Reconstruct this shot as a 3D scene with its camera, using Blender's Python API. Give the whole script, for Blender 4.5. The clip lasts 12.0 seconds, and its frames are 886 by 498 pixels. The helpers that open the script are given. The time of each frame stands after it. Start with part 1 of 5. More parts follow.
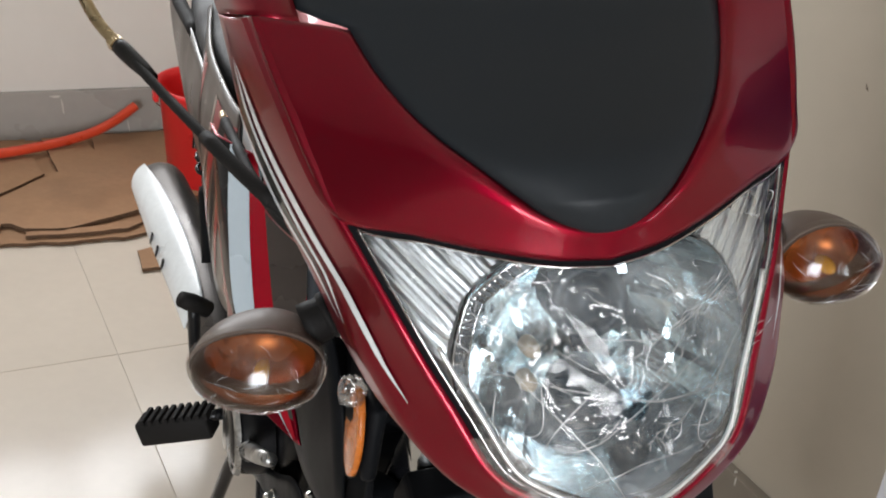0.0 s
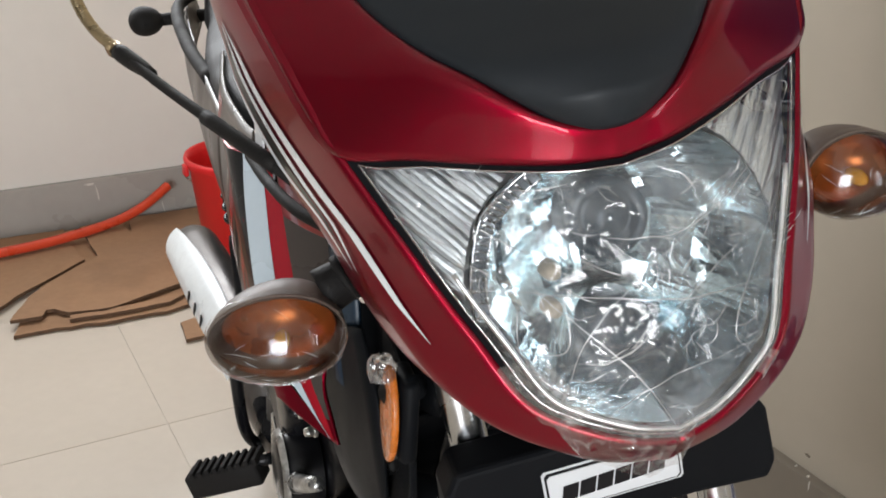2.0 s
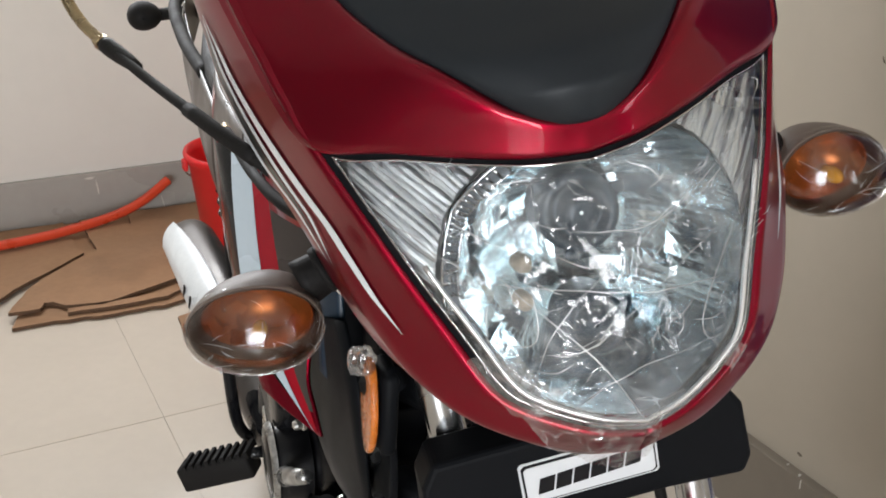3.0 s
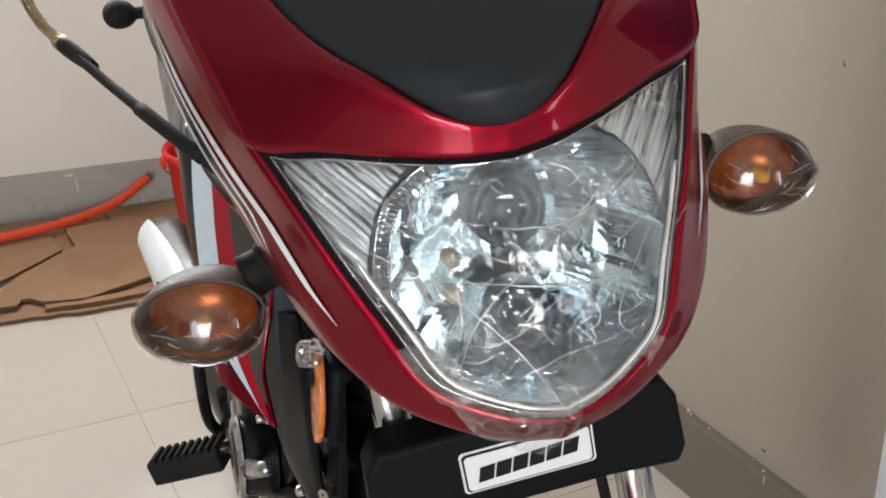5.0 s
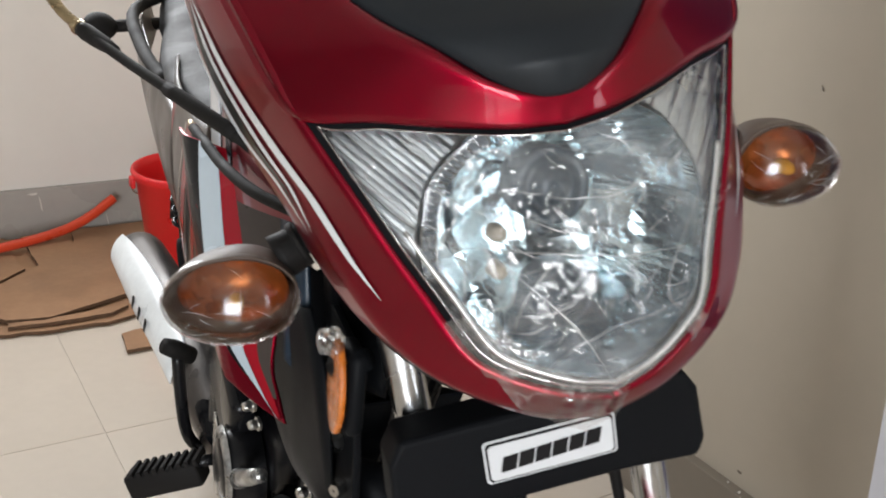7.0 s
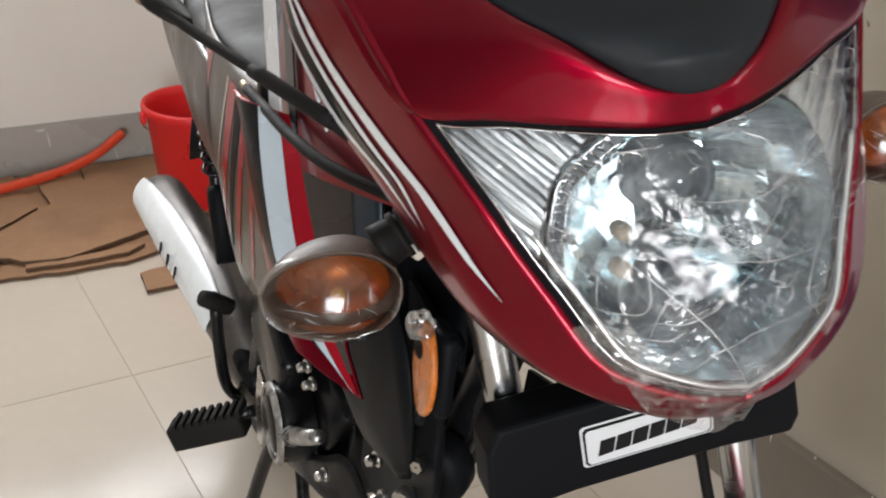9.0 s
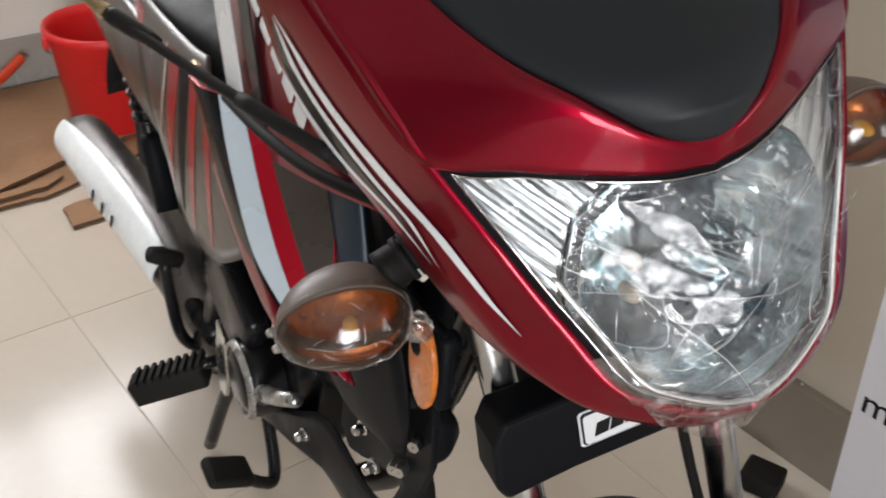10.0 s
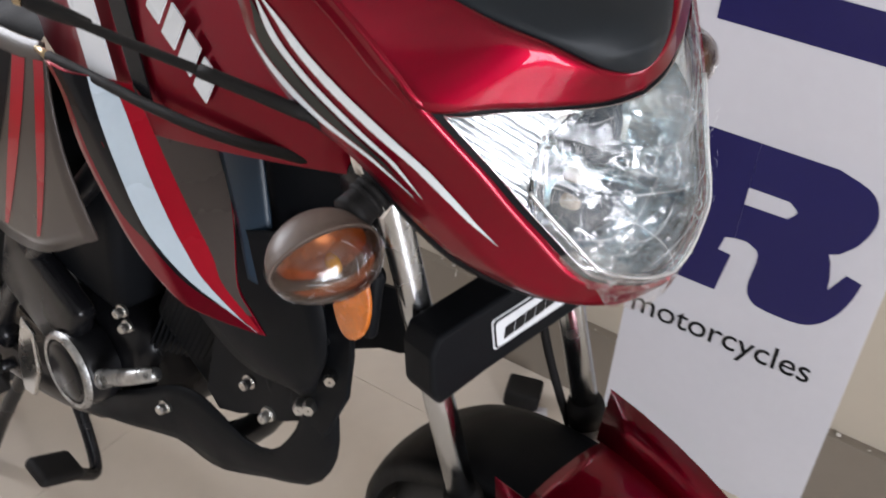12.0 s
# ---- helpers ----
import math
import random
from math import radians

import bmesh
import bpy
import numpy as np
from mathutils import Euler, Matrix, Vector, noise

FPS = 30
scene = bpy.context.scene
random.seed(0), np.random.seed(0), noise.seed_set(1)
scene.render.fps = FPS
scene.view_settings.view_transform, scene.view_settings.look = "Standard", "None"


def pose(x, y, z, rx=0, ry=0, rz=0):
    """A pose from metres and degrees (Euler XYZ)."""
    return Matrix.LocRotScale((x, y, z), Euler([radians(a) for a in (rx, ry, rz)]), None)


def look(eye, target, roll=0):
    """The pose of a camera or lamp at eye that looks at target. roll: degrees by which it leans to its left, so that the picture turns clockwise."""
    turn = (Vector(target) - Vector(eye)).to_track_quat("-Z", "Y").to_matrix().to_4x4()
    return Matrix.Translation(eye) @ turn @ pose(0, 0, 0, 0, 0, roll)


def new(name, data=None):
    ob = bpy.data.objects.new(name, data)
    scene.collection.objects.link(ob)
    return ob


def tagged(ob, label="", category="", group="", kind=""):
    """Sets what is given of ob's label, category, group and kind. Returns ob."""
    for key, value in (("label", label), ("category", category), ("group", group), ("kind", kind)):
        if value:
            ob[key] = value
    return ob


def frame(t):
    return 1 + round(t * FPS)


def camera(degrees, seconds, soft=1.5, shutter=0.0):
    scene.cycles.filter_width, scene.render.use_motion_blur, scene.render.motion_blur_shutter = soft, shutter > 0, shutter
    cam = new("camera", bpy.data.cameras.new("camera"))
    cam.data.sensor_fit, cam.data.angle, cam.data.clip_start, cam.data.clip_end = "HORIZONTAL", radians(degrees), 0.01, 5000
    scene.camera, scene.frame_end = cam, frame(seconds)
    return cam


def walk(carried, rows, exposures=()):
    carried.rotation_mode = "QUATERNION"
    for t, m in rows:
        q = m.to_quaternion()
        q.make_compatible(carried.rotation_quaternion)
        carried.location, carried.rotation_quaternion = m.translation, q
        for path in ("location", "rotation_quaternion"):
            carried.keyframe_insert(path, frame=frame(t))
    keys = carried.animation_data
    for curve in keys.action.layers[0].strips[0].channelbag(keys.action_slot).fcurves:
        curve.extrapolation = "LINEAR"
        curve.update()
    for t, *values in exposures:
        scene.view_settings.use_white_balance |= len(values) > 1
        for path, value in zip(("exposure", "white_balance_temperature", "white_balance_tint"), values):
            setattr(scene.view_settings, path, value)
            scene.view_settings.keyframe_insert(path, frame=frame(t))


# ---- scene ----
cam = camera(47.0, 12.0, soft=1.8, shutter=0.5)
PATH = [
    (0, (0.058, 0.063, 1.204), (0.993, 1.579, 0.293), 8.4),
    (0.5, (0.06, 0.039, 1.175), (0.954, 1.616, 0.33), 8.0),
    (1, (0.071, 0.033, 1.158), (0.955, 1.626, 0.332), 4.7),
    (1.5, (0.072, 0.045, 1.14), (0.942, 1.659, 0.341), 2.2),
    (2, (0.072, 0.042, 1.137), (0.948, 1.656, 0.344), 1.0),
    (2.5, (0.078, 0.034, 1.133), (0.951, 1.65, 0.341), 0.9),
    (4.5, (0.087, 0.016, 1.16), (0.939, 1.626, 0.334), 4.2),
    (5, (0.096, -0.001, 1.145), (0.987, 1.602, 0.347), 2.0),
    (5.5, (0.102, -0.011, 1.125), (0.988, 1.617, 0.373), 2.5),
    (6, (0.106, -0.025, 1.109), (0.981, 1.616, 0.372), 4.3),
    (6.5, (0.098, -0.027, 1.105), (1.013, 1.593, 0.373), 4.0),
    (7, (0.052, 0.011, 1.114), (1.033, 1.594, 0.387), 3.9),
    (9, (0.015, 0.073, 1.139), (0.982, 1.59, 0.265), 3.4),
    (9.5, (-0.006, 0.113, 1.203), (0.952, 1.52, 0.154), 4.5),
    (10, (-0.016, 0.127, 1.214), (1.039, 1.44, 0.136), 2.4),
    (10.5, (-0.039, 0.154, 1.217), (1.141, 1.371, 0.155), 2.6),
    (11, (-0.087, 0.184, 1.218), (1.229, 1.26, 0.164), 2.7),
    (11.5, (-0.142, 0.185, 1.229), (1.27, 1.135, 0.178), 3.1),
    (12, (-0.206, 0.195, 1.229), (1.278, 1.007, 0.161), 7.4),
]
EXPOSURES = [(0, -0.32, 6400, 9), (1, -0.26, 6400, 9), (7, -0.26, 6400, 9), (9.5, -0.34, 6500, 10), (10.5, -0.28, 6500, 11), (11.5, -0.2, 6300, 12), (12, -0.12, 6200, 13)]
walk(cam, [(t, look(eye, target, roll)) for t, eye, target, roll in PATH], EXPOSURES)

# ---------------------------------------------------------------- light
world = bpy.data.worlds.new("room_world")
scene.world = world
world.use_nodes = True
world.node_tree.nodes["Background"].inputs[0].default_value = (1.0, 0.96, 0.9, 1)
world.node_tree.nodes["Background"].inputs[1].default_value = 0.15


def area_lamp(name, m, sx, sy, watts, colour):
    data = bpy.data.lights.new(name, "AREA")
    data.shape, data.size, data.size_y, data.energy, data.color = "RECTANGLE", sx, sy, watts, colour
    ob = new(name, data)
    ob.matrix_world = m
    return ob


# daylight through the shop front behind the camera's left shoulder and through a window high in the back wall
area_lamp("shopfront_daylight", look((-2.45, -3.52, 1.40), (-1.9, 0.0, 1.2)), 1.9, 2.3, 290, (0.95, 0.97, 1.0))
# fill from an unseen, added pane to brighten the headlamp's right wing
area_lamp("east_pane_fill", look((2.45, -3.52, 1.50), (1.6, 0.0, 1.3)), 1.2, 2.0, 60, (0.95, 0.97, 1.0))
area_lamp("window_daylight", look((0.42, 2.925, 1.60), (0.42, 0.0, 1.6)), 1.14, 0.90, 58, (0.97, 0.98, 1.0))


# ---------------------------------------------------------------- materials
def material(name, base, rough=0.5, metal=0.0, vary=0.12, scale=8.0, fine=120.0, bump=0.0, bump_scale=200.0, coat=0.0, dirt=None, dirt_amount=0.0, spec=0.5, rough_vary=0.1, trans=0.0, ior=1.45, alpha=1.0):
    mat = bpy.data.materials.new(name)
    mat.use_nodes = True
    nt = mat.node_tree
    bsdf = nt.nodes["Principled BSDF"]
    co = nt.nodes.new("ShaderNodeTexCoord")
    big = nt.nodes.new("ShaderNodeTexNoise")
    big.inputs["Scale"].default_value, big.inputs["Detail"].default_value = scale, 4
    small = nt.nodes.new("ShaderNodeTexNoise")
    small.inputs["Scale"].default_value, small.inputs["Detail"].default_value = fine, 3
    for n in (big, small):
        nt.links.new(co.outputs["Object"], n.inputs["Vector"])
    add = nt.nodes.new("ShaderNodeMath")
    add.operation = "ADD"
    nt.links.new(big.outputs["Fac"], add.inputs[0])
    half = nt.nodes.new("ShaderNodeMath")
    half.operation = "MULTIPLY"
    half.inputs[1].default_value = 0.5
    nt.links.new(small.outputs["Fac"], half.inputs[0])
    nt.links.new(half.outputs[0], add.inputs[1])
    ramp = nt.nodes.new("ShaderNodeMapRange")
    ramp.inputs["From Min"].default_value, ramp.inputs["From Max"].default_value = 0.45, 1.05
    ramp.inputs["To Min"].default_value, ramp.inputs["To Max"].default_value = 1 - vary, 1 + vary
    nt.links.new(add.outputs[0], ramp.inputs["Value"])
    mul = nt.nodes.new("ShaderNodeVectorMath")
    mul.operation = "SCALE"
    mul.inputs[0].default_value = base
    nt.links.new(ramp.outputs[0], mul.inputs["Scale"])
    colour = mul.outputs[0]
    if dirt:
        mask = nt.nodes.new("ShaderNodeTexNoise")
        mask.inputs["Scale"].default_value, mask.inputs["Detail"].default_value = scale * 0.7, 6
        nt.links.new(co.outputs["Object"], mask.inputs["Vector"])
        edge = nt.nodes.new("ShaderNodeMapRange")
        edge.inputs["From Min"].default_value, edge.inputs["From Max"].default_value = 0.5, 0.72
        edge.inputs["To Max"].default_value = dirt_amount
        nt.links.new(mask.outputs["Fac"], edge.inputs["Value"])
        mix = nt.nodes.new("ShaderNodeMix")
        mix.data_type = "RGBA"
        nt.links.new(edge.outputs[0], mix.inputs["Factor"])
        nt.links.new(colour, mix.inputs["A"])
        mix.inputs["B"].default_value = (*dirt, 1)
        colour = mix.outputs["Result"]
    nt.links.new(colour, bsdf.inputs["Base Color"])
    rr = nt.nodes.new("ShaderNodeMapRange")
    rr.inputs["From Min"].default_value, rr.inputs["From Max"].default_value = 0.3, 0.7
    rr.inputs["To Min"].default_value, rr.inputs["To Max"].default_value = max(0.0, rough - rough_vary), min(1.0, rough + rough_vary)
    nt.links.new(big.outputs["Fac"], rr.inputs["Value"])
    nt.links.new(rr.outputs[0], bsdf.inputs["Roughness"])
    bsdf.inputs["Metallic"].default_value = metal
    bsdf.inputs["Coat Weight"].default_value = coat
    bsdf.inputs["Coat Roughness"].default_value = 0.04
    bsdf.inputs["Specular IOR Level"].default_value = spec
    bsdf.inputs["Transmission Weight"].default_value = trans
    bsdf.inputs["IOR"].default_value = ior
    bsdf.inputs["Alpha"].default_value = alpha
    if bump:
        tex = nt.nodes.new("ShaderNodeTexNoise")
        tex.inputs["Scale"].default_value, tex.inputs["Detail"].default_value = bump_scale, 3
        nt.links.new(co.outputs["Object"], tex.inputs["Vector"])
        bn = nt.nodes.new("ShaderNodeBump")
        bn.inputs["Strength"].default_value, bn.inputs["Distance"].default_value = bump, 0.004
        nt.links.new(tex.outputs["Fac"], bn.inputs["Height"])
        nt.links.new(bn.outputs[0], bsdf.inputs["Normal"])
    return mat


RED = material("maroon_metallic_paint", (0.220, 0.0006, 0.0135), 0.36, 0.88, 0.05, 6, 900, coat=0.5, rough_vary=0.03, spec=0.1)
RED_FLAT = material("red_decal", (0.30, 0.004, 0.014), 0.3, 0.0, 0.08, 9, 300, coat=0.35, spec=0.2)
BLACK = material("black_plastic", (0.006, 0.0066, 0.0078), 0.5, 0, 0.15, 12, 300, bump=0.05, bump_scale=900, spec=0.09)
VISOR = material("matt_grey_black_visor", (0.013, 0.016, 0.019), 0.5, 0, 0.08, 5, 500, bump=0.03, bump_scale=1500, rough_vary=0.05, spec=0.28)
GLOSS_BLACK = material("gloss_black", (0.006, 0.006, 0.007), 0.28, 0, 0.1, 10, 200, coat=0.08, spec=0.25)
BROWN_GREY = material("warm_grey_decal", (0.060, 0.049, 0.043), 0.35, 0.1, 0.08, 9, 300, coat=0.15, spec=0.3)
BLUE_BLACK = material("blue_black_scoop", (0.010, 0.024, 0.042), 0.4, 0, 0.1, 9, 300)
RUBBER = material("black_rubber", (0.010, 0.009, 0.0085), 0.7, 0, 0.2, 25, 300, bump=0.1, bump_scale=500, spec=0.2)
CHROME = material("chrome", (0.72, 0.72, 0.72), 0.08, 1.0, 0.04, 8, 200, rough_vary=0.04)
STEEL = material("brushed_steel", (0.55, 0.54, 0.52), 0.3, 1.0, 0.1, 20, 300)
ALLOY = material("cast_alloy", (0.5, 0.49, 0.47), 0.38, 0.85, 0.15, 30, 300, bump=0.08, bump_scale=600)
WHITE_DECAL = material("white_decal", (0.66, 0.68, 0.7), 0.3, 0, 0.04, 8, 200, coat=0.3)
STRIPE_DARK = material("dark_olive_grey_decal", (0.009, 0.010, 0.009), 0.35, 0, 0.1, 9, 300, coat=0.5, spec=0.3)
SILVER_BAND = material("silver_blue_decal", (0.5, 0.58, 0.64), 0.3, 0.1, 0.04, 8, 200, coat=0.5)
STICKER_INK = material("black_ink", (0.008, 0.008, 0.009), 0.4, spec=0.25)
SHIELD = material("white_wrapped_heat_shield", (0.76, 0.79, 0.8), 0.35, 0.1, 0.1, 14, 120, bump=0.15, bump_scale=60)
DARK_METAL = material("dark_exhaust_metal", (0.075, 0.068, 0.064), 0.35, 0.7, 0.2, 20, 200)
BULB_GREY = material("grey_bulb_holder", (0.022, 0.034, 0.046), 0.4, 0.2, 0.1, 40, 400)
BULB_CREAM = material("cream_bulb_cap", (0.40, 0.33, 0.25), 0.4, 0, 0.15, 60, 400)
REFLECT = material("chrome_reflector", (0.86, 0.96, 1.0), 0.18, 1.0, 0.04, 30, 200, bump=0.16, bump_scale=70, rough_vary=0.08)
WING = material("fluted_chrome_wing", (0.94, 0.97, 1.0), 0.34, 1.0, 0.05, 30, 200)
RING_BAND = material("grey_ring_band", (0.30, 0.33, 0.36), 0.30, 0.8, 0.15, 40, 300)
AMBER = material("amber_reflector", (0.55, 0.15, 0.015), 0.25, 0, 0.25, 90, 500, coat=0.4, bump=0.3, bump_scale=700)
SEAT = material("black_vinyl_seat", (0.014, 0.013, 0.013), 0.6, 0, 0.15, 14, 250, bump=0.15, bump_scale=450, spec=0.15)
RING = material("worn_cast_ring", (0.42, 0.42, 0.41), 0.34, 0.9, 0.45, 60, 250, dirt=(0.03, 0.03, 0.03), dirt_amount=0.9, bump=0.2, bump_scale=250)
BRASS = material("cable_end_zinc", (0.45, 0.36, 0.22), 0.3, 1.0, 0.15, 80, 500)
BUCKET = material("red_bucket_plastic", (0.62, 0.018, 0.02), 0.35, 0, 0.08, 6, 150, spec=0.5)
HOSE = material("orange_red_hose", (0.62, 0.06, 0.022), 0.35, 0, 0.1, 20, 200)
CARD = material("brown_cardboard", (0.33, 0.19, 0.105), 0.85, 0, 0.14, 5, 60, dirt=(0.14, 0.075, 0.04), dirt_amount=0.5, bump=0.1, bump_scale=80)
CARD_EDGE = material("torn_cardboard_edge", (0.1, 0.055, 0.03), 0.9, 0, 0.3, 60, 300)
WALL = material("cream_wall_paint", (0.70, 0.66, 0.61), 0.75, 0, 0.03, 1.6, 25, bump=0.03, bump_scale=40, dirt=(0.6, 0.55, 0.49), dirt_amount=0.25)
# wall paint darkened to beige: the east side's shade is in the colour
WALL_SHADED = material("shaded_beige_wall_paint", (0.46, 0.405, 0.325), 0.75, 0, 0.04, 1.6, 25, bump=0.03, bump_scale=40, dirt=(0.40, 0.345, 0.27), dirt_amount=0.35)
# skirting tile toned down to brown, carrying the dimness along the east wall
SKIRT_SHADED = material("shaded_skirting_tile", (0.20, 0.170, 0.135), 0.4, 0, 0.06, 4, 40, dirt=(0.15, 0.125, 0.095), dirt_amount=0.4)
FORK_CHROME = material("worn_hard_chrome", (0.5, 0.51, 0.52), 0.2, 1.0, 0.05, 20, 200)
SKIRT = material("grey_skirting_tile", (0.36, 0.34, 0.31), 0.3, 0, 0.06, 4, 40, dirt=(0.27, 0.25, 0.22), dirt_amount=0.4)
TILE = material("cream_polished_tile", (0.60, 0.53, 0.45), 0.19, 0, 0.04, 3, 40, spec=0.5, dirt=(0.50, 0.44, 0.365), dirt_amount=0.25, rough_vary=0.05)
GROUT = material("tile_grout", (0.58, 0.52, 0.45), 0.9)
HOUSING = material("smoky_brown_housing", (0.13, 0.095, 0.076), 0.5, 0, 0.1, 20, 200, coat=0.06, spec=0.3)
CREAM_MATT = material("matt_cream", (0.6, 0.54, 0.46), 0.7)
BEIGE_DECAL = material("beige_decal", (0.5, 0.42, 0.36), 0.35, 0, 0.06, 8, 200, coat=0.4)
CEIL = material("grey_plaster_ceiling", (0.42, 0.41, 0.39), 0.8, 0, 0.03)
DULL = material("dim_unseen_wall", (0.18, 0.17, 0.155), 0.8, 0, 0.06, 2, 30)
PLASTER = material("white_plaster_mark", (0.62, 0.59, 0.54), 0.8, 0, 0.2, 60, 300)
MARK = material("dark_scuff_mark", (0.16, 0.13, 0.10), 0.8, 0, 0.2, 60, 300)
VINYL = material("white_banner_vinyl", (0.60, 0.59, 0.62), 0.4, 0, 0.03, 4, 60)
NAVY = material("navy_print", (0.014, 0.012, 0.085), 0.4, 0, 0.08, 6, 100)
TYRE = material("tyre_rubber", (0.02, 0.02, 0.02), 0.8, 0, 0.2, 30, 300, bump=0.1, bump_scale=300)


def glass(name, tint, rough, see, film=0.0, scale=60.0, strength=0.3, haze=(0.8, 0.82, 0.84), haze_amount=0.0, clear_from=None):
    """Thin clear plastic: mostly see-through, with a glossy crumpled sheen."""
    mat = bpy.data.materials.new(name)
    mat.use_nodes = True
    nt = mat.node_tree
    nt.nodes.remove(nt.nodes["Principled BSDF"])
    out = nt.nodes["Material Output"]
    clear = nt.nodes.new("ShaderNodeBsdfTransparent")
    clear.inputs[0].default_value = (*tint, 1)
    shine = nt.nodes.new("ShaderNodeBsdfGlossy")
    shine.inputs["Color"].default_value = (1, 1, 1, 1)
    shine.inputs["Roughness"].default_value = rough
    milk = nt.nodes.new("ShaderNodeBsdfDiffuse")
    milk.inputs["Color"].default_value = (*haze, 1)
    fres = nt.nodes.new("ShaderNodeFresnel")
    fres.inputs["IOR"].default_value = 1.5
    gain = nt.nodes.new("ShaderNodeMath")
    gain.operation = "MULTIPLY_ADD"
    gain.use_clamp = True
    gain.inputs[1].default_value, gain.inputs[2].default_value = 0.7, see
    nt.links.new(fres.outputs[0], gain.inputs[0])
    mix = nt.nodes.new("ShaderNodeMixShader")
    nt.links.new(gain.outputs[0], mix.inputs[0])
    nt.links.new(clear.outputs[0], mix.inputs[1])
    nt.links.new(shine.outputs[0], mix.inputs[2])
    last = mix.outputs[0]
    co = nt.nodes.new("ShaderNodeTexCoord")
    if film:
        warp = nt.nodes.new("ShaderNodeTexNoise")
        warp.inputs["Scale"].default_value, warp.inputs["Detail"].default_value, warp.inputs["Distortion"].default_value = scale, 2, 1.6
        nt.links.new(co.outputs["Object"], warp.inputs["Vector"])
        ridge = nt.nodes.new("ShaderNodeMath")
        ridge.operation = "SUBTRACT"
        ridge.inputs[1].default_value = 0.5
        nt.links.new(warp.outputs["Fac"], ridge.inputs[0])
        fold = nt.nodes.new("ShaderNodeMath")
        fold.operation = "ABSOLUTE"
        nt.links.new(ridge.outputs[0], fold.inputs[0])
        sharp = nt.nodes.new("ShaderNodeMapRange")
        sharp.inputs["From Max"].default_value = 0.016
        sharp.inputs["To Min"].default_value, sharp.inputs["To Max"].default_value = 1.0, 0.0
        nt.links.new(fold.outputs[0], sharp.inputs["Value"])
        total = nt.nodes.new("ShaderNodeMath")
        total.operation = "ADD"
        nt.links.new(fold.outputs[0], total.inputs[0])
        nt.links.new(warp.outputs["Fac"], total.inputs[1])
        # cellophane: flat facets that meet in straight creases, bent by the slow warp
        bent = nt.nodes.new("ShaderNodeVectorMath")
        bent.operation = "MULTIPLY_ADD"
        bent.inputs[1].default_value = (0.02, 0.02, 0.02)
        nt.links.new(warp.outputs["Color"], bent.inputs[0])
        nt.links.new(co.outputs["Object"], bent.inputs[2])
        cell = nt.nodes.new("ShaderNodeTexVoronoi")
        cell.feature = "DISTANCE_TO_EDGE"
        cell.inputs["Scale"].default_value = scale * 1.5
        nt.links.new(bent.outputs[0], cell.inputs["Vector"])
        facet = nt.nodes.new("ShaderNodeMath")
        facet.operation = "MULTIPLY_ADD"
        facet.inputs[1].default_value = 1.6
        nt.links.new(cell.outputs["Distance"], facet.inputs[0])
        nt.links.new(total.outputs[0], facet.inputs[2])
        bn = nt.nodes.new("ShaderNodeBump")
        bn.inputs["Strength"].default_value, bn.inputs["Distance"].default_value = strength, 0.003
        nt.links.new(facet.outputs[0], bn.inputs["Height"])
        nt.links.new(bn.outputs[0], shine.inputs["Normal"])
        crease = nt.nodes.new("ShaderNodeMath")
        crease.operation = "MULTIPLY"
        crease.inputs[1].default_value = film
        nt.links.new(sharp.outputs[0], crease.inputs[0])
        plus = nt.nodes.new("ShaderNodeMath")
        plus.operation = "ADD"
        plus.use_clamp = True
        plus.inputs[1].default_value = haze_amount
        cloud = nt.nodes.new("ShaderNodeTexNoise")
        cloud.inputs["Scale"].default_value, cloud.inputs["Detail"].default_value = scale * 0.8, 3
        nt.links.new(co.outputs["Object"], cloud.inputs["Vector"])
        milky = nt.nodes.new("ShaderNodeMapRange")
        milky.inputs["From Min"].default_value, milky.inputs["From Max"].default_value = 0.42, 0.68
        milky.inputs["To Min"].default_value, milky.inputs["To Max"].default_value = 0.35, 2.6
        nt.links.new(cloud.outputs["Fac"], milky.inputs["Value"])
        patchy = nt.nodes.new("ShaderNodeMath")
        patchy.operation = "MULTIPLY"
        patchy.inputs[0].default_value = haze_amount
        nt.links.new(milky.outputs[0], patchy.inputs[1])
        nt.links.new(patchy.outputs[0], plus.inputs[1])
        nt.links.new(crease.outputs[0], plus.inputs[0])
        if clear_from:
            # the milky haze also lifts the bowl's brightness, so it thins out towards the wings
            far = nt.nodes.new("ShaderNodeVectorMath")
            far.operation = "DISTANCE"
            far.inputs[1].default_value = clear_from
            nt.links.new(co.outputs["Object"], far.inputs[0])
            fade = nt.nodes.new("ShaderNodeMapRange")
            fade.inputs["From Min"].default_value, fade.inputs["From Max"].default_value = 0.062, 0.088
            fade.inputs["To Min"].default_value, fade.inputs["To Max"].default_value = haze_amount, haze_amount * 0.12
            nt.links.new(far.outputs["Value"], fade.inputs["Value"])
            nt.links.new(fade.outputs[0], patchy.inputs[0])
        mist = nt.nodes.new("ShaderNodeMixShader")
        nt.links.new(plus.outputs[0], mist.inputs[0])
        nt.links.new(last, mist.inputs[1])
        nt.links.new(milk.outputs[0], mist.inputs[2])
        last = mist.outputs[0]
    nt.links.new(last, out.inputs["Surface"])
    return mat


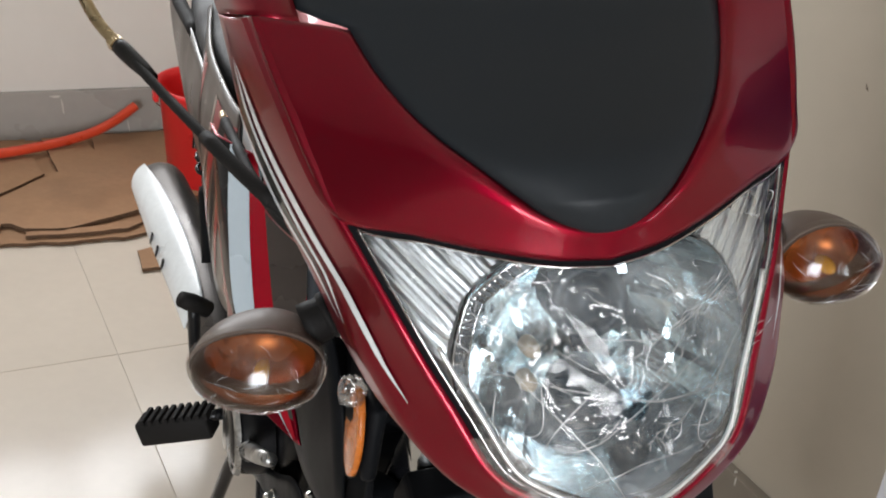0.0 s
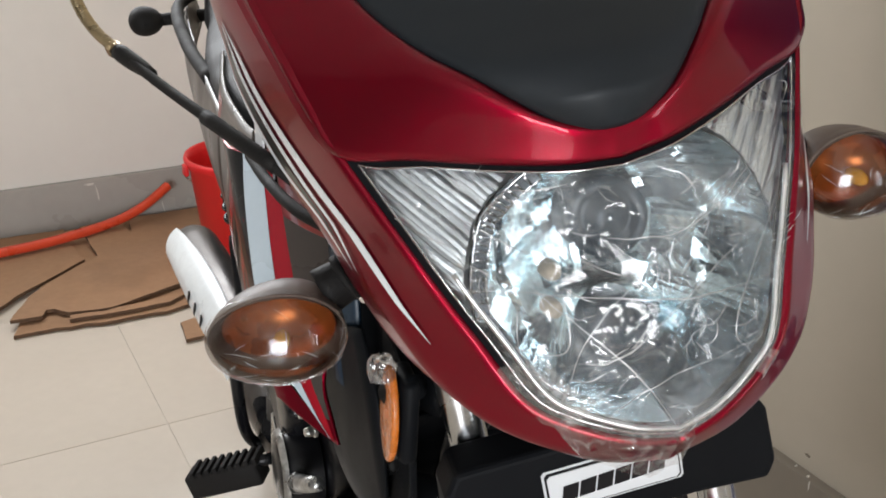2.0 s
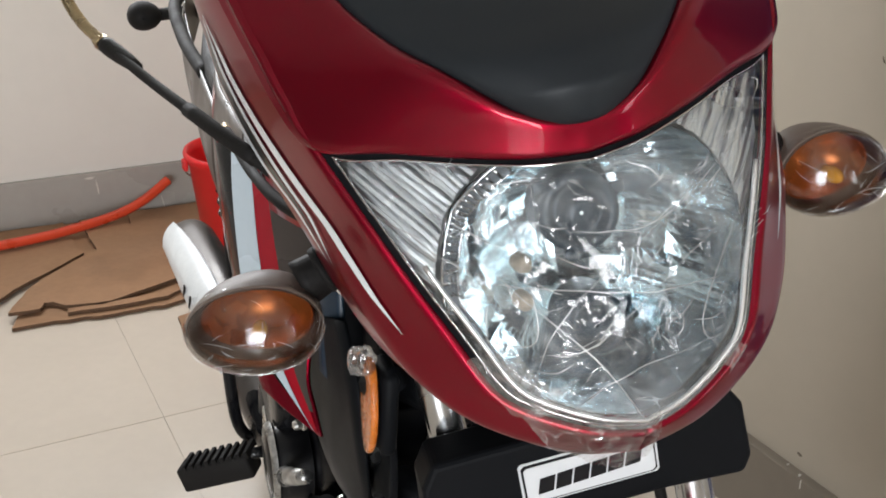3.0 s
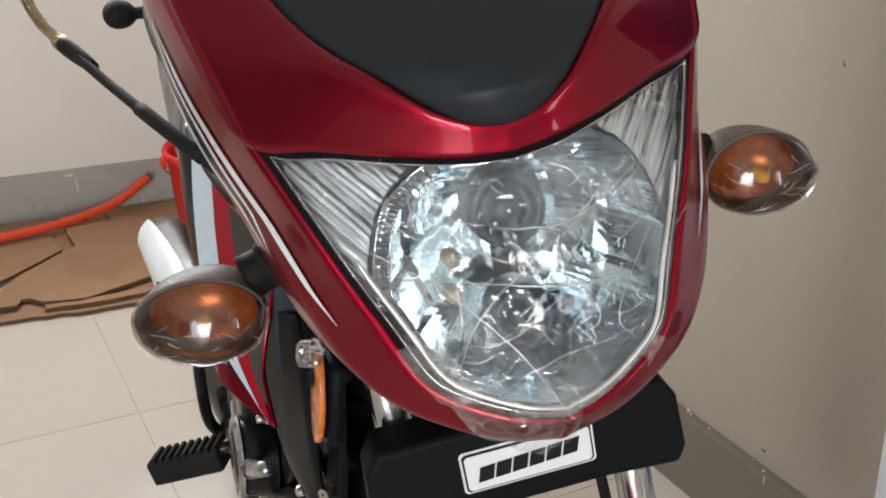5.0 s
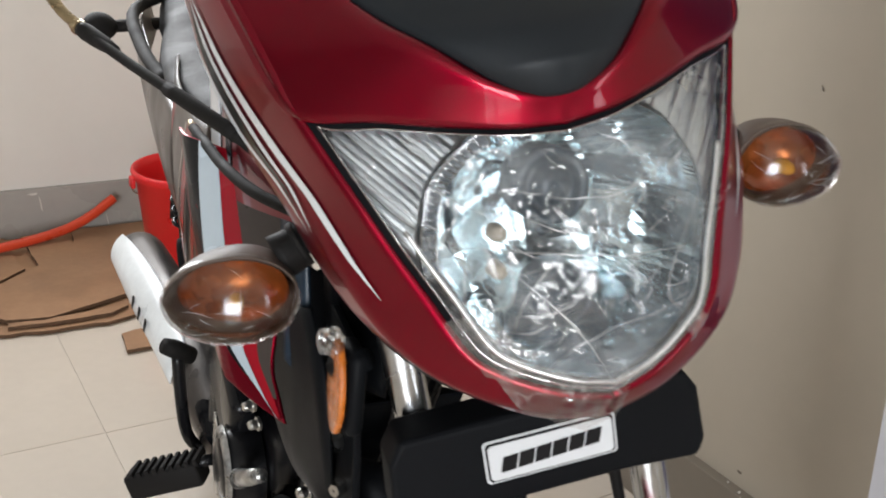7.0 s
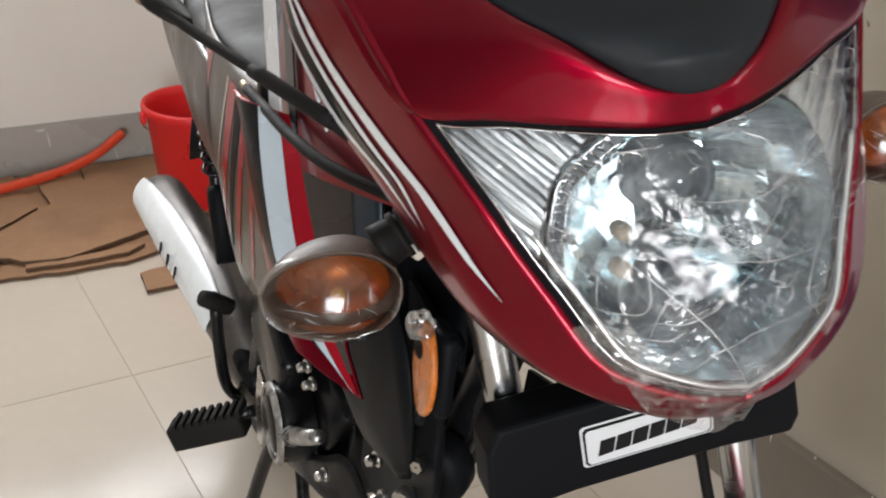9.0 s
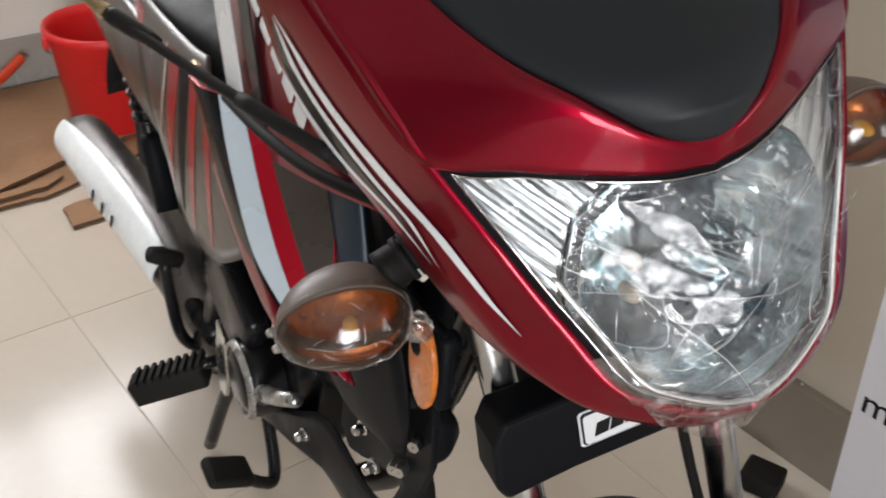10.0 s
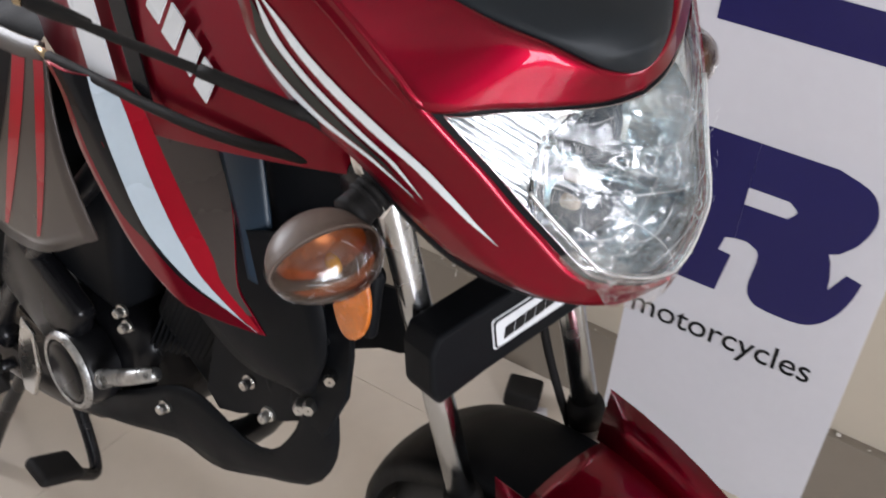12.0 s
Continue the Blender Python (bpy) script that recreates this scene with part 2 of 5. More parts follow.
LENS = glass("clear_headlamp_lens", (0.95, 0.97, 0.98), 0.02, 0.0)
# film milk that doubles as brightness laid over the reflector bowl
FILM = glass("crumpled_clear_film", (0.98, 0.98, 0.98), 0.07, 0.03, film=0.14, scale=30, strength=0.7, haze=(0.82, 0.87, 0.90), haze_amount=0.075, clear_from=(0.0, -0.07, -0.018))
FILM_SMALL = glass("crumpled_indicator_film", (0.97, 0.96, 0.95), 0.03, 0.0, film=0.03, scale=26, strength=0.22, haze_amount=0.0)
FILM_LOOSE = glass("loose_film_flap", (0.93, 0.92, 0.91), 0.12, 0.08, film=0.25, scale=40, strength=0.6, haze=(0.75, 0.74, 0.72), haze_amount=0.045)
FOLD = glass("film_fold_gloss", (0.92, 0.93, 0.93), 0.3, 0.45)
STEP = glass("moulded_step_gloss", (0.92, 0.93, 0.93), 0.35, 0.75)
SMOKE = glass("smoky_amber_lens", (0.56, 0.42, 0.33), 0.14, 0.035)
AMBER_BOWL = material("amber_bowl", (0.46, 0.19, 0.06), 0.26, 0.5, 0.1, 60, 500)
BULB_AMBER = material("amber_bulb", (1.0, 0.62, 0.03), 0.15, 0, 0.1, 80, 300, coat=1.0)


# ---------------------------------------------------------------- mesh helpers
WORLDS = {}


def smooth(points, n):
    """A curve of n + 1 points that glides through the given ones."""
    p = [Vector(q) for q in points]
    p = [2 * p[0] - p[1]] + p + [2 * p[-1] - p[-2]]
    out, spans = [], len(p) - 3
    for i in range(n + 1):
        f = i / n * spans
        k = min(int(f), spans - 1)
        f -= k
        a, b, c, d = p[k:k + 4]
        out.append(0.5 * ((2 * b) + (c - a) * f + (2 * a - 5 * b + 4 * c - d) * f * f + (3 * b - a - 3 * c + d) * f ** 3))
    return out


def part(name, bm, mat, parent=None, label="", m=None, shade=True, thick=0.0, bevel=0.0, offset=-1.0):
    """Links a bmesh as one mesh object, at the pose m in the world, under a thing or a part."""
    data = bpy.data.meshes.new(name)
    bmesh.ops.recalc_face_normals(bm, faces=bm.faces[:])
    bm.to_mesh(data)
    bm.free()
    for poly in data.polygons:
        poly.use_smooth = shade
    for one in (mat if isinstance(mat, (list, tuple)) else [mat]):
        data.materials.append(one)
    ob = new(name, data)
    m = m or Matrix()
    WORLDS[ob.name] = m
    if parent:
        ob.parent = parent
        ob.matrix_basis = WORLDS[parent.name].inverted() @ m
    else:
        ob.matrix_basis = m
    if label:
        ob["label"] = label
    if thick:
        mod = ob.modifiers.new("thickness", "SOLIDIFY")
        mod.thickness, mod.offset = thick, offset
    if bevel:
        mod = ob.modifiers.new("edge", "BEVEL")
        mod.width, mod.segments, mod.limit_method = bevel, 3, "ANGLE"
    return ob


def thing(name, x, y, z, label, category, group=""):
    ob = new(name)
    ob.empty_display_size = 0.05
    WORLDS[ob.name] = pose(x, y, z)
    ob.matrix_basis = WORLDS[ob.name]
    return tagged(ob, label, category, group)


def grid(rows, bm=None, wrap=False):
    """A sheet through rows of points."""
    bm = bm or bmesh.new()
    vs = [[bm.verts.new(p) for p in row] for row in rows]
    for a, b in zip(vs, vs[1:]):
        n = len(a)
        for i in range(n if wrap else n - 1):
            quad = [a[i], a[(i + 1) % n], b[(i + 1) % n], b[i]]
            bm.faces.new(quad)
    return bm


def mirrored(rows):
    """Rows of a left half, from the middle outwards, made whole."""
    return [[Vector((-p[0], p[1], p[2])) for p in row[:0:-1]] + list(row) for row in rows]


def tube(points, r, n=10, bm=None, caps=True):
    """A round bar along points; r is one radius or one for each point."""
    bm = bm or bmesh.new()
    pts = [Vector(p) for p in points]
    rs = r if isinstance(r, (list, tuple)) else [r] * len(pts)
    side, rings = None, []
    for i, p in enumerate(pts):
        way = (pts[min(i + 1, len(pts) - 1)] - pts[max(i - 1, 0)]).normalized()
        if side is None:
            side = way.orthogonal().normalized()
        side = (side - way * side.dot(way)).normalized()
        up = way.cross(side)
        rings.append([bm.verts.new(p + rs[i] * (math.cos(a) * side + math.sin(a) * up)) for a in (2 * math.pi * k / n for k in range(n))])
    for a, b in zip(rings, rings[1:]):
        for k in range(n):
            bm.faces.new((a[k], a[(k + 1) % n], b[(k + 1) % n], b[k]))
    if caps:
        bm.faces.new(rings[0][::-1])
        bm.faces.new(rings[-1])
    return bm


def block(sx, sy, sz, at=(0, 0, 0), turn=None, bevel=0.0, bm=None, segments=2):
    bm = bm or bmesh.new()
    made = bmesh.ops.create_cube(bm, size=1)["verts"]
    bmesh.ops.scale(bm, vec=(sx, sy, sz), verts=made)
    if bevel:
        edges = list({e for v in made for e in v.link_edges})
        made = list({v for f in bmesh.ops.bevel(bm, geom=edges, offset=bevel, segments=segments, affect="EDGES", profile=0.5)["faces"] for v in f.verts} | {v for v in made if v.is_valid})
    m = Matrix.Translation(at) @ (turn or Matrix())
    bmesh.ops.transform(bm, matrix=m, verts=[v for v in made if v.is_valid])
    return bm


def slab(outline, depth, at, ax, ay, bm=None):
    """A flat plate: an outline of (a, b) along the directions ax and ay from at, with a depth along their normal."""
    bm = bm or bmesh.new()
    ax, ay, at = Vector(ax), Vector(ay), Vector(at)
    up = ax.cross(ay).normalized() * depth
    lo = [bm.verts.new(at + a * ax + b * ay) for a, b in outline]
    hi = [bm.verts.new(v.co + up) for v in lo]
    bm.faces.new(lo[::-1])
    bm.faces.new(hi)
    n = len(lo)
    for i in range(n):
        bm.faces.new((lo[i], lo[(i + 1) % n], hi[(i + 1) % n], hi[i]))
    return bm


def lathe(profile, n=32, m=None, bm=None):
    """A turned body: (radius, height) along z, then moved by m."""
    bm = bm or bmesh.new()
    m = m or Matrix()
    rows = [[m @ Vector((r * math.cos(2 * math.pi * k / n), r * math.sin(2 * math.pi * k / n), h)) for k in range(n)] for r, h in profile]
    return grid(rows, bm, wrap=True)


def along(way):
    """A turn that takes z to the given direction."""
    return Vector(way).to_track_quat("Z", "Y").to_matrix().to_4x4()


def bar_word(n, w, gap):
    """Plain blocks in place of a brand's letters: corners of each block."""
    step = (w + gap) / n
    return [(i * step, i * step + step - gap) for i in range(n)]


# ---------------------------------------------------------------- the room
XR, XE, YE, YB, XL, YF, ZC = 1.27, 3.6, -1.2, 2.95, -5.0, -3.6, 3.15
SK = 0.15


def box_between(a, b, mat, name, label, category, bevel=0.0):
    size = [b[i] - a[i] for i in range(3)]
    ob = part(name, block(*size, bevel=bevel), mat, None, "", pose(*[(a[i] + b[i]) / 2 for i in range(3)]), shade=False)
    return tagged(ob, label, category, kind="structure")


box_between((XL - 0.2, YF - 0.2, -0.2), (XE + 0.2, YB + 0.2, -0.0018), GROUT, "floor", "cream polished tile floor with thin joints", "floor")
box_between((XR, YE, -0.006), (XR + 0.2, YB + 0.2, ZC), WALL_SHADED, "wall_east", "painted plaster wall, shaded to beige, with small marks", "wall")
box_between((XR + 0.2, YE, -0.006), (XE, YE + 0.2, ZC), WALL, "wall_recess", "plain cream painted return wall", "wall")
# unseen far wall, kept pale so the right wing has brightness to reflect
box_between((XE, YF - 0.2, -0.006), (XE + 0.2, YE + 0.2, ZC), WALL, "wall_far_east", "plain cream painted wall", "wall")
WX0, WX1, WZ0, WZ1 = -0.16, 1.00, 1.14, 2.07
for a, b in (((XL - 0.2, YB, -0.006), (XR, YB + 0.2, WZ0)), ((XL - 0.2, YB, WZ1), (XR, YB + 0.2, ZC)), ((XL - 0.2, YB, WZ0), (WX0, YB + 0.2, WZ1)), ((WX1, YB, WZ0), (XR, YB + 0.2, WZ1))):
    box_between(a, b, WALL, "wall_north", "cream painted plaster wall behind the motorcycle", "wall")
SX0, SX1 = -3.7, -1.2
# opening added for the east fill
EX0, EX1 = 1.80, 3.10
for a, b in (((XL - 0.2, YF - 0.2, -0.006), (XE, YF, 0.08)), ((XL - 0.2, YF - 0.2, 2.74), (XE, YF, ZC)), ((XL - 0.2, YF - 0.2, 0.08), (SX0, YF, 2.74)), ((SX1, YF - 0.2, 0.08), (EX0, YF, 2.74)), ((EX1, YF - 0.2, 0.08), (XE, YF, 2.74))):
    box_between(a, b, WALL, "wall_south", "plain cream painted wall round the shop front", "wall")
# unseen west wall, kept dark so the cowl's paint reflects little
box_between((XL - 0.2, YF, -0.006), (XL, YB, ZC), DULL, "wall_west", "plain unseen wall, kept dim grey for the reflections", "wall")
box_between((XL - 0.2, YF - 0.2, ZC), (XE + 0.2, YB + 0.2, ZC + 0.2), CEIL, "ceiling", "plain grey plaster ceiling", "ceiling")
box_between((XL, YB - 0.016, 0.0), (XR - 0.022, YB, SK), SKIRT, "baseboard_north", "grey stone tile skirting with chips", "baseboard", 0.002)
box_between((XR - 0.022, YE, 0.0), (XR, YB, SK), SKIRT_SHADED, "baseboard_east", "tile skirting, shaded to grey brown, with plaster crumbs", "baseboard", 0.002)


# glazing bars of the shop front, of its added east pane and of the back window
SHOP = tagged(new("window_shopfront"), "shop front opening with dark glazing bars", "window", kind="structure")
WORLDS[SHOP.name] = Matrix()
for x in (SX0 + 0.03, -2.87, -2.03, SX1 - 0.03, EX0 + 0.03, EX1 - 0.03):
    part("window_frame", block(0.06, 0.05, 2.66, (x, YF + 0.13, 1.41)), STICKER_INK, SHOP, "", Matrix(), shade=False)
BACK = tagged(new("window_back"), "back window opening with dark upright bars", "window", kind="structure")
WORLDS[BACK.name] = Matrix()
for x in (WX0 + 0.02, 0.47, WX1 - 0.02):
    part("window_frame", block(0.05, 0.04, WZ1 - WZ0, (x, YB - 0.022, (WZ0 + WZ1) / 2)), STICKER_INK, BACK, "", Matrix(), shade=False)


# ---------------------------------------------------------------- the motorcycle
# FORK: everything that turns with the handlebar: x across, y towards the rear, z up. BODY: the rest.
FORK = Matrix(((0.9375, 0.2873, -0.1964, 0.3619), (-0.2812, 0.9579, 0.0589, 0.4164), (0.2050, 0.0, 0.9788, 0.9526), (0, 0, 0, 1)))
BODY = pose(0.42, 0.54, 0.0, 0, 0, -10)
bike = thing("motorcycle", 0.45, 0.9, 0.0, "maroon commuter motorcycle with film still on its lamps, parked on tiles", "motorcycle")

# the cowl's ruling lines, left half, from the middle outwards
VISOR_EDGE = smooth([(0, -0.044, 0.0625), (-0.013, -0.0432, 0.0638), (-0.026, -0.0395, 0.0695), (-0.038, -0.0335, 0.078), (-0.054, -0.021, 0.090), (-0.070, 0.0, 0.100), (-0.082, 0.022, 0.110), (-0.091, 0.044, 0.121), (-0.098, 0.066, 0.134)], 56)
BROW = smooth([(0, -0.047, 0.0497), (-0.026, -0.042, 0.0512), (-0.055, -0.029, 0.0545), (-0.084, -0.011, 0.058), (-0.1155, 0.012, 0.060), (-0.124, 0.030, 0.080), (-0.130, 0.047, 0.100), (-0.136, 0.068, 0.120), (-0.141, 0.090, 0.140)], 56)
SIDE_IN = smooth([(-0.141, 0.090, 0.140), (-0.136, 0.068, 0.120), (-0.130, 0.047, 0.100), (-0.124, 0.030, 0.080), (-0.1155, 0.012, 0.060), (-0.1062, -0.0035, 0.0395), (-0.0965, -0.019, 0.0185), (-0.0868, -0.0312, -0.003),
                  (-0.0758, -0.0445, -0.0248), (-0.0625, -0.0610, -0.0510), (-0.0468, -0.0690, -0.0632), (-0.0221, -0.0778, -0.0740), (0, -0.081, -0.0795)], 72)
SIDE_OUT = smooth([(-0.160, 0.140, 0.130), (-0.159, 0.133, 0.117), (-0.158, 0.128, 0.100), (-0.157, 0.124, 0.080), (-0.153, 0.113, 0.056), (-0.147, 0.095, 0.036), (-0.1375, 0.071, 0.0175), (-0.129, 0.048, -0.001),
                   (-0.121, 0.028, -0.022), (-0.105, 0.0, -0.050), (-0.075, -0.036, -0.075), (-0.035, -0.058, -0.094), (0, -0.064, -0.101)], 72)


def side_at(s, t):
    """A point of the cowl's left side: s from the top down to the chin, t from the lamp's edge outwards."""
    f = s * 72
    k = min(int(f), 71)
    f -= k
    a, b = SIDE_IN[k].lerp(SIDE_IN[k + 1], f), SIDE_OUT[k].lerp(SIDE_OUT[k + 1], f)
    away = Vector((-0.9, -0.5, -0.15 - 0.6 * max(0, s - 0.6))).normalized()
    fold = min(1.0, max(0.0, (s - 0.50) / 0.12)) * min(1.0, (1 - s) / 0.2)
    peak = 0.62 - 0.25 * max(0.0, s - 0.55)
    ridge = (t / peak if t < peak else (1 - t) / (1 - peak)) * 0.0085
    bow = 0.0030 * math.sin(math.pi * t) * (1 - max(0, s - 0.75) * 3.0)
    return a.lerp(b, t) + away * (bow * (1 - fold) + ridge * fold)


def cowl():
    # a face that swells just under the visor and rolls over at a tight lip above the lamp
    def swell(t):
        if t < 0.16:
            return 0.0058 * math.sin(math.pi / 2 * t / 0.16)
        if t < 0.90:
            return 0.0058 - 0.0034 * (t - 0.16) / 0.74
        return 0.0024 * math.cos(math.pi / 2 * (t - 0.90) / 0.10)

    steps = (0, 0.02, 0.04, 0.06, 0.10, 0.2, 0.35, 0.5, 0.65, 0.8, 0.87, 0.90, 0.925, 0.95, 0.97, 0.985, 1.0)
    rows = [[a.lerp(b, t) + Vector((0, -0.45, 0.7)) * swell(t) * min(1, 0.4 + i / 24) * min(1, max(0.25, (44 - i) / 12)) for i, (a, b) in enumerate(zip(VISOR_EDGE, BROW))] for t in steps]
    # rounded roll into the visor's recess and the lamp's recess
    rows = [[p + Vector((0.004 if p.x < -0.003 else 0, 0.006, -0.002)) for p in rows[0]]] + rows + [[p + Vector((0, 0.006, 0.0005)) for p in rows[-1][:29]] + [p + Vector((0, 0.001, 0)) for p in rows[-1][29:]]]
    top = part("cowl_top", grid(mirrored(rows)), RED, bike, "maroon metallic upper cowl", FORK, thick=0.002, offset=0)
    for flip in (1, -1):
        rows = []
        for k in range(13):
            t = k / 12
            rows.append([Vector((flip * p.x, p.y, p.z)) for p in (side_at(i / 72, t) for i in range(73))])
        rows = [[p + Vector((flip * 0.0012, 0.007, 0.001)) for p in rows[0]]] + rows + [[Vector((p.x * 0.93, p.y + 0.008, p.z + 0.004)) for p in rows[-1]]]
        cheek = part("cowl_side", grid(rows), RED, bike, "maroon metallic cowl side with pale stripes", FORK, thick=0.002, offset=0)
        for mat, stations in ((WHITE_DECAL, ((0.10, 0.72, 0.008), (0.21, 0.62, 0.09), (0.36, 0.495, 0.11), (0.49, 0.435, 0.10), (0.60, 0.395, 0.06), (0.68, 0.36, 0.004))),
                              (WHITE_DECAL, ((0.11, 0.77, 0.008), (0.21, 0.775, 0.07), (0.37, 0.66, 0.072), (0.48, 0.63, 0.055), (0.58, 0.625, 0.004))),
                              (STRIPE_DARK, ((0.12, 0.84, 0.01), (0.25, 0.86, 0.12), (0.37, 0.785, 0.125), (0.46, 0.745, 0.08), (0.55, 0.70, 0.004))),
                              (WHITE_DECAL, ((0.24, 0.98, 0.01), (0.33, 0.925, 0.07), (0.43, 0.86, 0.07), (0.51, 0.79, 0.05), (0.585, 0.71, 0.004)))):
            left, right = [], []
            for q in smooth(stations, 48):
                lift = Vector((-0.0018, -0.0010, -0.0002))
                for row, t in ((left, q.y - q.z / 2), (right, q.y + q.z / 2)):
                    p = side_at(q.x, t) + lift
                    row.append(Vector((flip * p.x, p.y, p.z)))
            part("stripe", grid([left, right]), mat, cheek, "pale tapering stripe decal" if mat is WHITE_DECAL else "dark tapering stripe decal", FORK)
    for flip in (1, -1):
        rows = []
        for i in range(25):
            s = 0.56 + 0.34 * i / 24
            deep = math.sin(math.pi * min(1.0, 0.12 + i / 26)) ** 0.6
            p = side_at(s, 1.0) + Vector((0.002, 0.003, 0.0))
            rows.append([Vector((flip * q.x, q.y, q.z)) for q in (p, p + Vector((0.0, 0.002, -0.008)) * deep, p + Vector((0.003, 0.006, -0.015)) * deep, p + Vector((0.020, 0.012, -0.016)) * deep)])
        part("lower_trim", grid(rows), BLACK, bike, "matt black trim under the cowl side", FORK, thick=0.002)
    # stepped ridge between face and cheek: a crest, a narrow valley and a lower crest
    out, crest = Vector((-0.80, -0.55, 0.10)).normalized(), Vector((-0.55, -0.62, 0.45)).normalized()
    for flip in (1, -1):
        rows = []
        for i in range(28, 57):
            p, e, s = BROW[i], min(1.0, 0.35 + (i - 28) / 4), 24 * (56 - i) / 28 / 72
            w = 0.0105 / (side_at(s, 1.0) - side_at(s, 0.0)).length
            row = [p.lerp(VISOR_EDGE[i], 0.12) - crest * 0.0006, p.lerp(VISOR_EDGE[i], 0.03) + crest * 0.0026 * e, p + crest * 0.0031 * e, side_at(s, w * 0.08) + crest * 0.0028 * e,
                   side_at(s, w * 0.48) + out * 0.0008, side_at(s, w * 0.56) + out * 0.0008, side_at(s, w * 0.95) + out * 0.0026 * e, side_at(s, w * 1.03) + out * 0.0026 * e, side_at(s, w * 1.5) - out * 0.0006]
            rows.append([Vector((flip * q.x, q.y, q.z)) for q in row])
        part("cowl_ridge", grid(rows), RED, top, "stepped maroon ridge", FORK)
        # shoulder that carries face and cheek back beside the hood
        lines = ([(-0.119, 0.078, 0.1365), (-0.122, 0.105, 0.150), (-0.126, 0.145, 0.168)], [(-0.141, 0.090, 0.1405), (-0.146, 0.115, 0.152), (-0.151, 0.155, 0.168)], [(-0.160, 0.140, 0.130), (-0.163, 0.160, 0.140), (-0.166, 0.190, 0.150)])
        rows = [smooth([(flip * x, y, z) for x, y, z in line], 10) for line in lines]
        part("cowl_shoulder", grid(rows), RED, top, "", FORK, thick=0.002, offset=0)
    # visor: a softly bulging dark panel set into the cowl
    rows = []
    for i, p in enumerate(VISOR_EDGE):
        row = []
        for k in range(-12, 13):
            x = p.x * k / 12
            bulge = (1 - (k / 12) ** 2) * min(1.0, i / 20)
            roll = 0.004 if abs(k) == 12 else 0.0
            row.append(Vector((x * 0.985, p.y - 0.016 * bulge + roll + 0.0005, p.z + 0.004 * bulge)))
        rows.append(row)
    # the same sheet widens into the hood over the instruments and runs back
    for i in range(1, 13):
        f = i / 12
        half = -0.0965 - 0.024 * min(1.0, f / 0.16) - 0.006 * f
        row = []
        for k in range(-12, 13):
            c = k / 12
            bulge = 1 - c * c
            row.append(Vector((half * c, 0.0665 + 0.10 * f - 0.016 * bulge + 0.012 * min(1, f / 0.2) * abs(c) ** 3, 0.134 + 0.056 * f + 0.004 * bulge - 0.010 * f * max(0.0, abs(c) - 0.8) / 0.2)))
        rows.append(row)
    part("visor", grid(rows), VISOR, bike, "matt grey-black visor panel and hood", FORK, thick=0.002, offset=0)
    # inner black shell that closes the cowl behind
    rows = [[SIDE_OUT[i].lerp(Vector((0, 0.17, -0.04)), t) + Vector((0.006 * (1 - t), 0.006, 0)) for i in range(73)] for t in (0, 0.25, 0.5, 0.75, 1)]
    part("cowl_lining", grid(mirrored([r[::-1] for r in rows])), BLACK, bike, "black plastic cowl lining", FORK)


def loop_of_lamp():
    """The lamp's outline, clockwise from the brow's middle."""
    left = BROW[:29] + [SIDE_IN[i] for i in range(25, 73)]
    right = [Vector((-p.x, p.y, p.z)) for p in left[-2:0:-1]]
    return left + right


LOOP = loop_of_lamp()
HUB = Vector((0, -0.066, -0.012))


def lens_point(edge, r, push=0.0):
    p = HUB.lerp(edge, r)
    return p + Vector((0, -0.016 * (1 - r * r) - push, 0.003 * (1 - r * r)))


